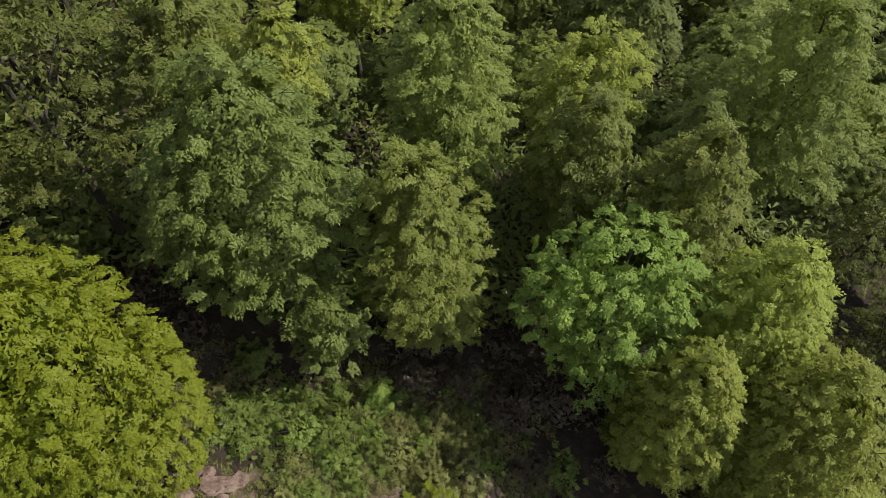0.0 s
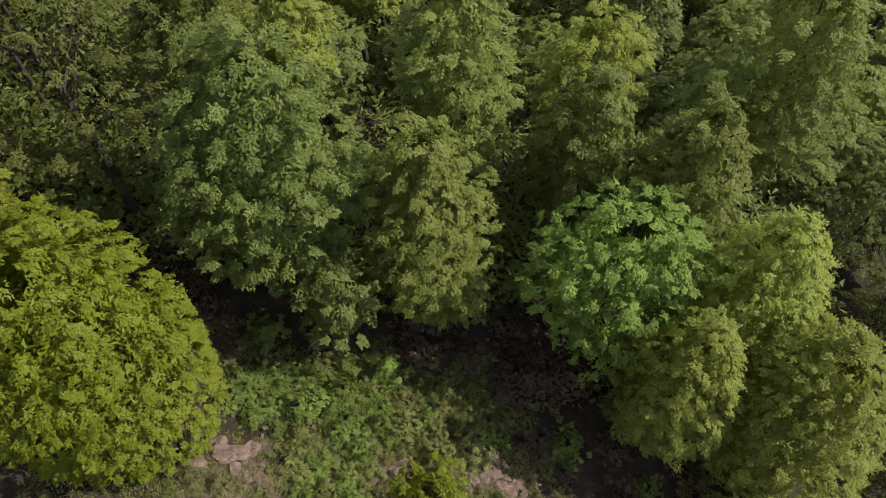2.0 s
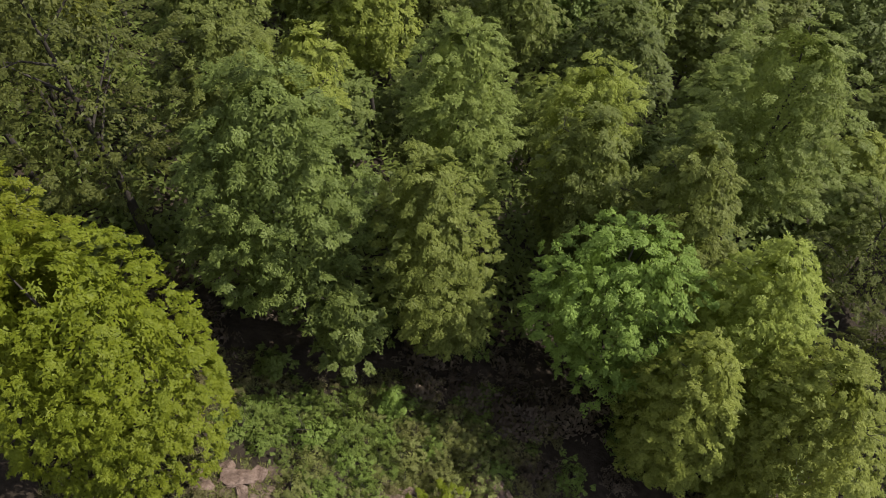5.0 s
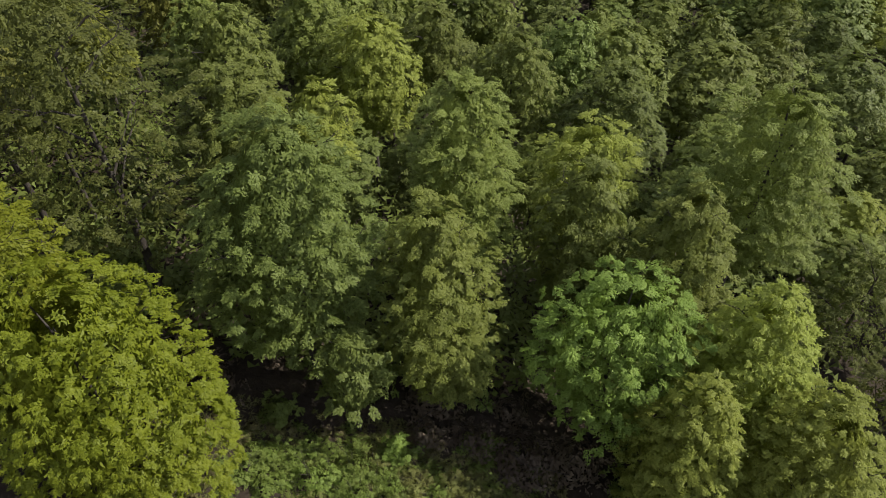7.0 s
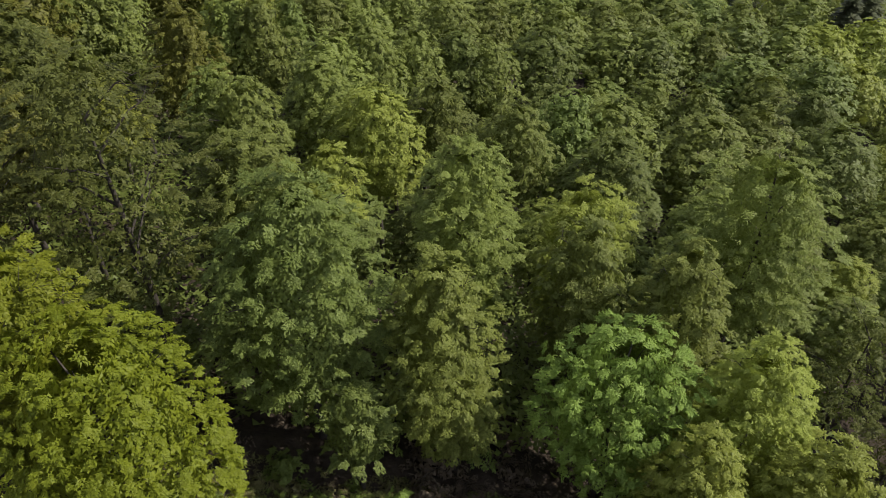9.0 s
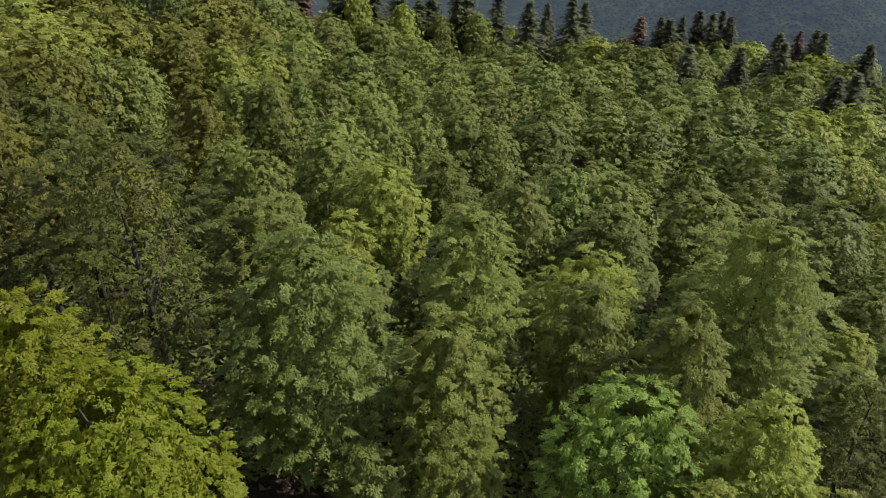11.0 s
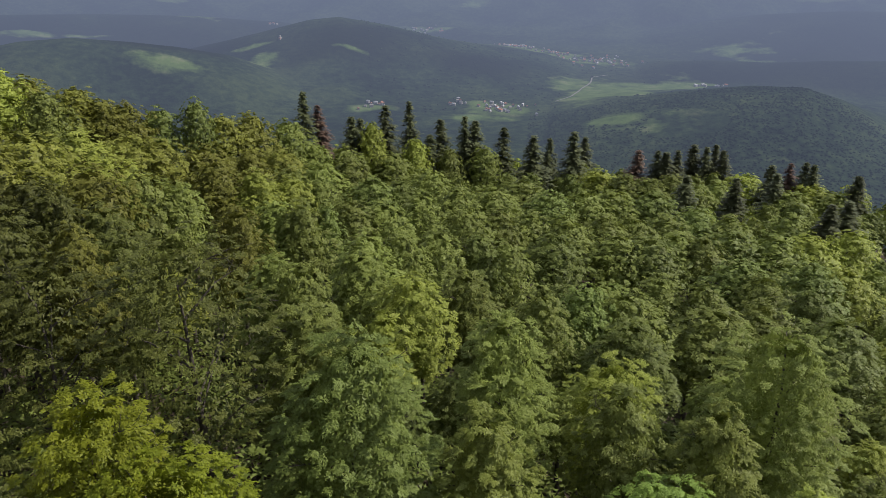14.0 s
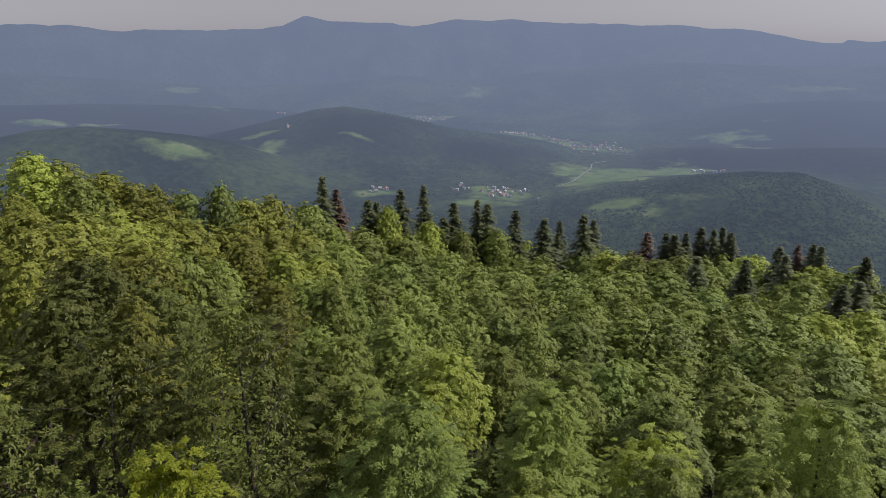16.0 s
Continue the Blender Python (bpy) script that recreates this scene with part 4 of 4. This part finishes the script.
bushes(rng, spots[:208])
edge_tree(40, -4.6, 17.4, 3.4, 1.1, 0.6, LEAF_LIME, "fresh green sapling at the edge of the scrub", "sapling", 0.34, 0.13, limbs=3)
edge_tree(41, -1.3, 8.6, 4.6, 2.5, 0.2, LEAF_MAPLE, "bright yellow-green young tree on stony ground", "sapling", 0.42, 0.15, limbs=3)
edge_tree(42, -13.2, 19.8, 4.6, 1.3, 1.0, LEAF_BLUE, "grey-green sapling in the shade of the maple", "sapling", 0.34, 0.13, limbs=3)

# undergrowth in the shade of the edge trees
under = []
for tries in range(900):
    x, y = rng.uniform(-30, 34), rng.uniform(15.5, 34)
    if (y < 18.8 - 0.12 * x * (x > 0) and x < 3) or (-17 < x < -5 and y < 25):
        continue
    size = rng.uniform(1.6, 2.8)
    if all((x - a) ** 2 + (y - b) ** 2 > (0.8 * (size + s)) ** 2 for a, b, s, _ in under):
        # kind 3 is mostly used here, as its dark colour paints in shade
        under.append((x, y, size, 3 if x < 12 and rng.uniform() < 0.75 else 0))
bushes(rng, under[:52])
bank = []
for tries in range(700):
    x, y = rng.uniform(4.5, 36), rng.uniform(3.0, 14)
    size = rng.uniform(0.9, 1.6)
    if y < 10.5 - 0.1 * (x - 4) and x < 7 or not all((x - a) ** 2 + (y - b) ** 2 > (0.75 * (size + s)) ** 2 for a, b, s, _ in bank):
        continue
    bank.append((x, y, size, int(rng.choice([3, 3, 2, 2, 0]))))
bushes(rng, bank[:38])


def grass_mesh(rng, number, x_range, y_range, keep, leaf):
    """Tufts of rough grass and low weeds, nine blades each."""
    x, y = rng.uniform(*x_range, number), rng.uniform(*y_range, number)
    some = keep(x, y)
    x, y = x[some], y[some]
    foot = np.repeat(np.stack([x, y, land(x, y)], 1), 9, 0)
    n = len(foot)
    lean = np.concatenate([rng.normal(0, 0.17, (n, 2)), rng.uniform(0.06, 0.20, (n, 1))], 1)
    foot = foot + np.concatenate([rng.normal(0, 0.10, (n, 2)), np.zeros((n, 1))], 1)
    side = unit(np.cross(lean, rng.normal(0, 1, (n, 3)))) * rng.uniform(0.014, 0.032, (n, 1))
    blades = np.stack([foot - side, foot + side, foot + lean * 0.6 + side, foot + lean + np.array([0, 0, -0.04])], 1)
    return mesh_from("grass", blades.reshape(-1, 3), np.arange(n * 4).reshape(n, 4), [leaf])


tagged(new("grass", grass_mesh(rng, 9000, (-24, 9), (3, 21), lambda x, y: (fbm(x / 2.3, y / 2.3, 3) > -0.35) & (x < 5), LEAF_OLIVE)), "short olive-green grass and weeds on stony earth", "grass", kind="stuff")
tagged(new("grass", grass_mesh(rng, 4500, (-24, 6), (3, 21), lambda x, y: (fbm(x / 1.9 + 5, y / 1.9, 3) > 0.05) & (((x + 6.6) / 9.4) ** 2 + ((y - 13.2) / 4.9) ** 2 > 1), LEAF_DRY)), "dry pale grass between the stones", "grass", kind="stuff")


def rock_mesh(seed, detail=4):
    """A broken, flat-faced stone about 1 m across."""
    rng = np.random.default_rng(seed)
    bm = bmesh.new()
    bmesh.ops.create_icosphere(bm, subdivisions=detail, radius=0.5)
    cuts = [(unit(rng.normal(0, 1, 3) * (1, 1, 0.5)), rng.uniform(0.20, 0.42)) for _ in range(12)] + [(unit(rng.normal(0, 0.14, 3) + (0, 0, 1)), rng.uniform(0.16, 0.24))]
    for v in bm.verts:
        p = np.array(v.co)
        for n, d in cuts:
            over = p @ n - d
            if over > 0:
                p = p - n * over
        p = p * (1 + 0.18 * noise.noise(Vector(p) * 3 + Vector((seed, 0, 0))) + 0.12 * noise.noise(Vector(p) * 8) + 0.06 * noise.noise(Vector(p) * 19) - 0.10 * max(0, 1 - 9 * abs(noise.noise(Vector(p) * 5 + Vector((7, seed, 0))))))
        p[2] += 0.03 * math.floor(p[2] * 9 + 2 * p[0] + noise.noise(Vector(p) * 4)) - 0.03 * p[2] * 9
        v.co = Vector((p[0], p[1], p[2] * 0.7))
    me = bpy.data.meshes.new("rock")
    bm.to_mesh(me)
    bm.free()
    me.materials.append(ROCK)
    return me


STONES = [rock_mesh(700 + k, 5 if k == 0 else 3) for k in range(5)]


def rock(x, y, sx, sy, sz, turn, k, label="pale weathered rock lying in the scrub"):
    ob = tagged(new("rock", STONES[k % 5]), label, "rock", "rocks in the clearing")
    ob.matrix_basis = pose(x, y, gz(x, y) + sz * 0.08, 0, 0, turn) @ Matrix.Diagonal((sx, sy, sz, 1))


for i, (dx, dy, sx, sy) in enumerate([(-1.5, -0.5, 1.7, 1.4), (-0.6, 0.7, 1.5, 1.2), (1.7, 0.5, 1.6, 1.3), (0.9, -0.8, 1.4, 1.1), (-2.3, 0.4, 1.1, 0.9)]):
    rock(-14.2 + dx, 10.5 + dy, sx * 1.1, sy * 1.1, 1.3, 40 * i, i + 1, "cracked slab of the pinkish rock outcrop")
rock(-14.2, 10.5, 4.2, 2.6, 1.9, 15, 0, "broad pinkish rock outcrop at the edge of the scrub")
rock(-12.9, 10.4, 1.2, 1.0, 0.9, 70, 1)
rock(-15.8, 10.2, 1.6, 1.1, 0.6, 110, 2)
rock(-12.4, 9.0, 0.8, 0.9, 0.6, 40, 3)
rock(-6.1, 9.9, 1.0, 0.9, 0.9, 20, 3)
rock(-3.8, 10.2, 1.3, 0.6, 0.5, 60, 4)
for i in range(70):
    s = rng.uniform(0, 1)
    size = rng.uniform(0.3, 1.3)
    rock(1.2 + 4.6 * s + rng.normal(0, 0.6), 13.2 - 6.0 * s + rng.normal(0, 0.7), size * rng.uniform(0.8, 1.5), size, size * 0.8, rng.uniform(0, 360), i, "broken pale stone on the bare bank")
for i in range(30):
    size = rng.uniform(0.2, 0.75)
    rock(rng.uniform(-4.5, 2.5), rng.uniform(8.2, 11.6), size * 1.3, size, size * 0.8, rng.uniform(0, 360), i, "broken tan stone among dry brush")
for i in range(26):
    size = rng.uniform(0.2, 0.6)
    rock(rng.uniform(-16, -2), rng.uniform(6.0, 10.2), size * 1.3, size, size * 0.8, rng.uniform(0, 360), i, "small pale stone on dry ground")

# ---- villages in the valley ----
PLASTER = surface("pale_plaster", [(0.3, (0.19, 0.175, 0.16)), (0.6, (0.28, 0.26, 0.235))], 0.2, bump=0.1)
ROOF_RED = surface("red_roof_tiles", [(0.3, (0.20, 0.09, 0.06)), (0.6, (0.34, 0.16, 0.10))], 0.3, bump=0.2)
ROOF_GREY = surface("grey_roof", [(0.3, (0.22, 0.22, 0.23)), (0.6, (0.45, 0.45, 0.46))], 0.3, bump=0.2)


def house_meshes(roof):
    w, d, h, peak = 6.5, 4.5, 6.0, 9.6
    walls = [(-w, -d, -2), (w, -d, -2), (w, d, -2), (-w, d, -2), (-w, -d, h), (w, -d, h), (w, d, h), (-w, d, h)]
    wall = mesh_from("wall", walls, [(0, 1, 5, 4), (1, 2, 6, 5), (2, 3, 7, 6), (3, 0, 4, 7)], [PLASTER])
    w, d = w + 0.6, d + 0.6
    top = [(-w, -d, h - 0.3), (w, -d, h - 0.3), (w, 0, peak), (-w, 0, peak), (w, d, h - 0.3), (-w, d, h - 0.3), (-w, -d, h - 0.7), (w, -d, h - 0.7), (w, d, h - 0.7), (-w, d, h - 0.7)]
    tiles = mesh_from("roof", top, [(0, 1, 2, 3), (3, 2, 4, 5), (6, 7, 1, 0), (9, 8, 4, 5), (6, 9, 8, 7), (0, 3, 5, 9), (1, 7, 4, 2)], [roof])
    x, y = w * 0.4, d * 0.3
    stack = [(x + a * 0.5, y + b * 0.5, c) for c in (h + 1.2, peak + 0.9) for a, b in ((-1, -1), (1, -1), (1, 1), (-1, 1))]
    chimney = mesh_from("chimney", stack, [(0, 1, 5, 4), (1, 2, 6, 5), (2, 3, 7, 6), (3, 0, 4, 7), (4, 5, 6, 7)], [PLASTER])
    return wall, tiles, chimney


# the houses get the painted haze glow too
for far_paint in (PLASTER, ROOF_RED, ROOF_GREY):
    with_haze_glow(far_paint)
HOUSES = [house_meshes(ROOF_RED), house_meshes(ROOF_GREY), house_meshes(PLASTER)]
HOUSE_WORDS = ["small pale house with a red tiled roof in the valley", "small pale house with a grey roof in the valley", "pale house with a light metal roof in the valley"]
# bearing, distance, spread in degrees, spread in metres, houses
for bearing, away, wide, deep, number in [(4.8, 1880, 1.7, 40, 34), (1.6, 1920, 0.9, 25, 8), (-5.0, 1860, 1.6, 25, 10), (12.1, 2750, 2.0, 90, 60), (9.0, 2840, 1.3, 60, 26), (5.8, 2900, 1.4, 60, 36), (-1.6, 3400, 1.6, 50, 34), (20.3, 2310, 1.2, 14, 10), (-12.0, 2420, 0.25, 30, 4), (-12.6, 3300, 0.5, 15, 4)]:
    for i in range(number):
        b, r = radians(bearing + rng.normal(0, wide * 0.6)), away + rng.normal(0, deep * 0.7)
        x, y = EYE_X + r * math.sin(b), EYE_Y + r * math.cos(b)
        k = int(rng.choice(3, p=[0.4, 0.3, 0.3]))
        home = tagged(new("house"), HOUSE_WORDS[k], "house", "houses in the valley")
        part("wall", HOUSES[k][0], home)
        part("chimney", HOUSES[k][2], part("roof", HOUSES[k][1], home), "plastered chimney")
        size = rng.uniform(0.40, 0.75)
        home.matrix_basis = pose(x, y, gz(x, y) + 1, 0, 0, rng.uniform(0, 180)) @ Matrix.Diagonal((size, size, size, 1))
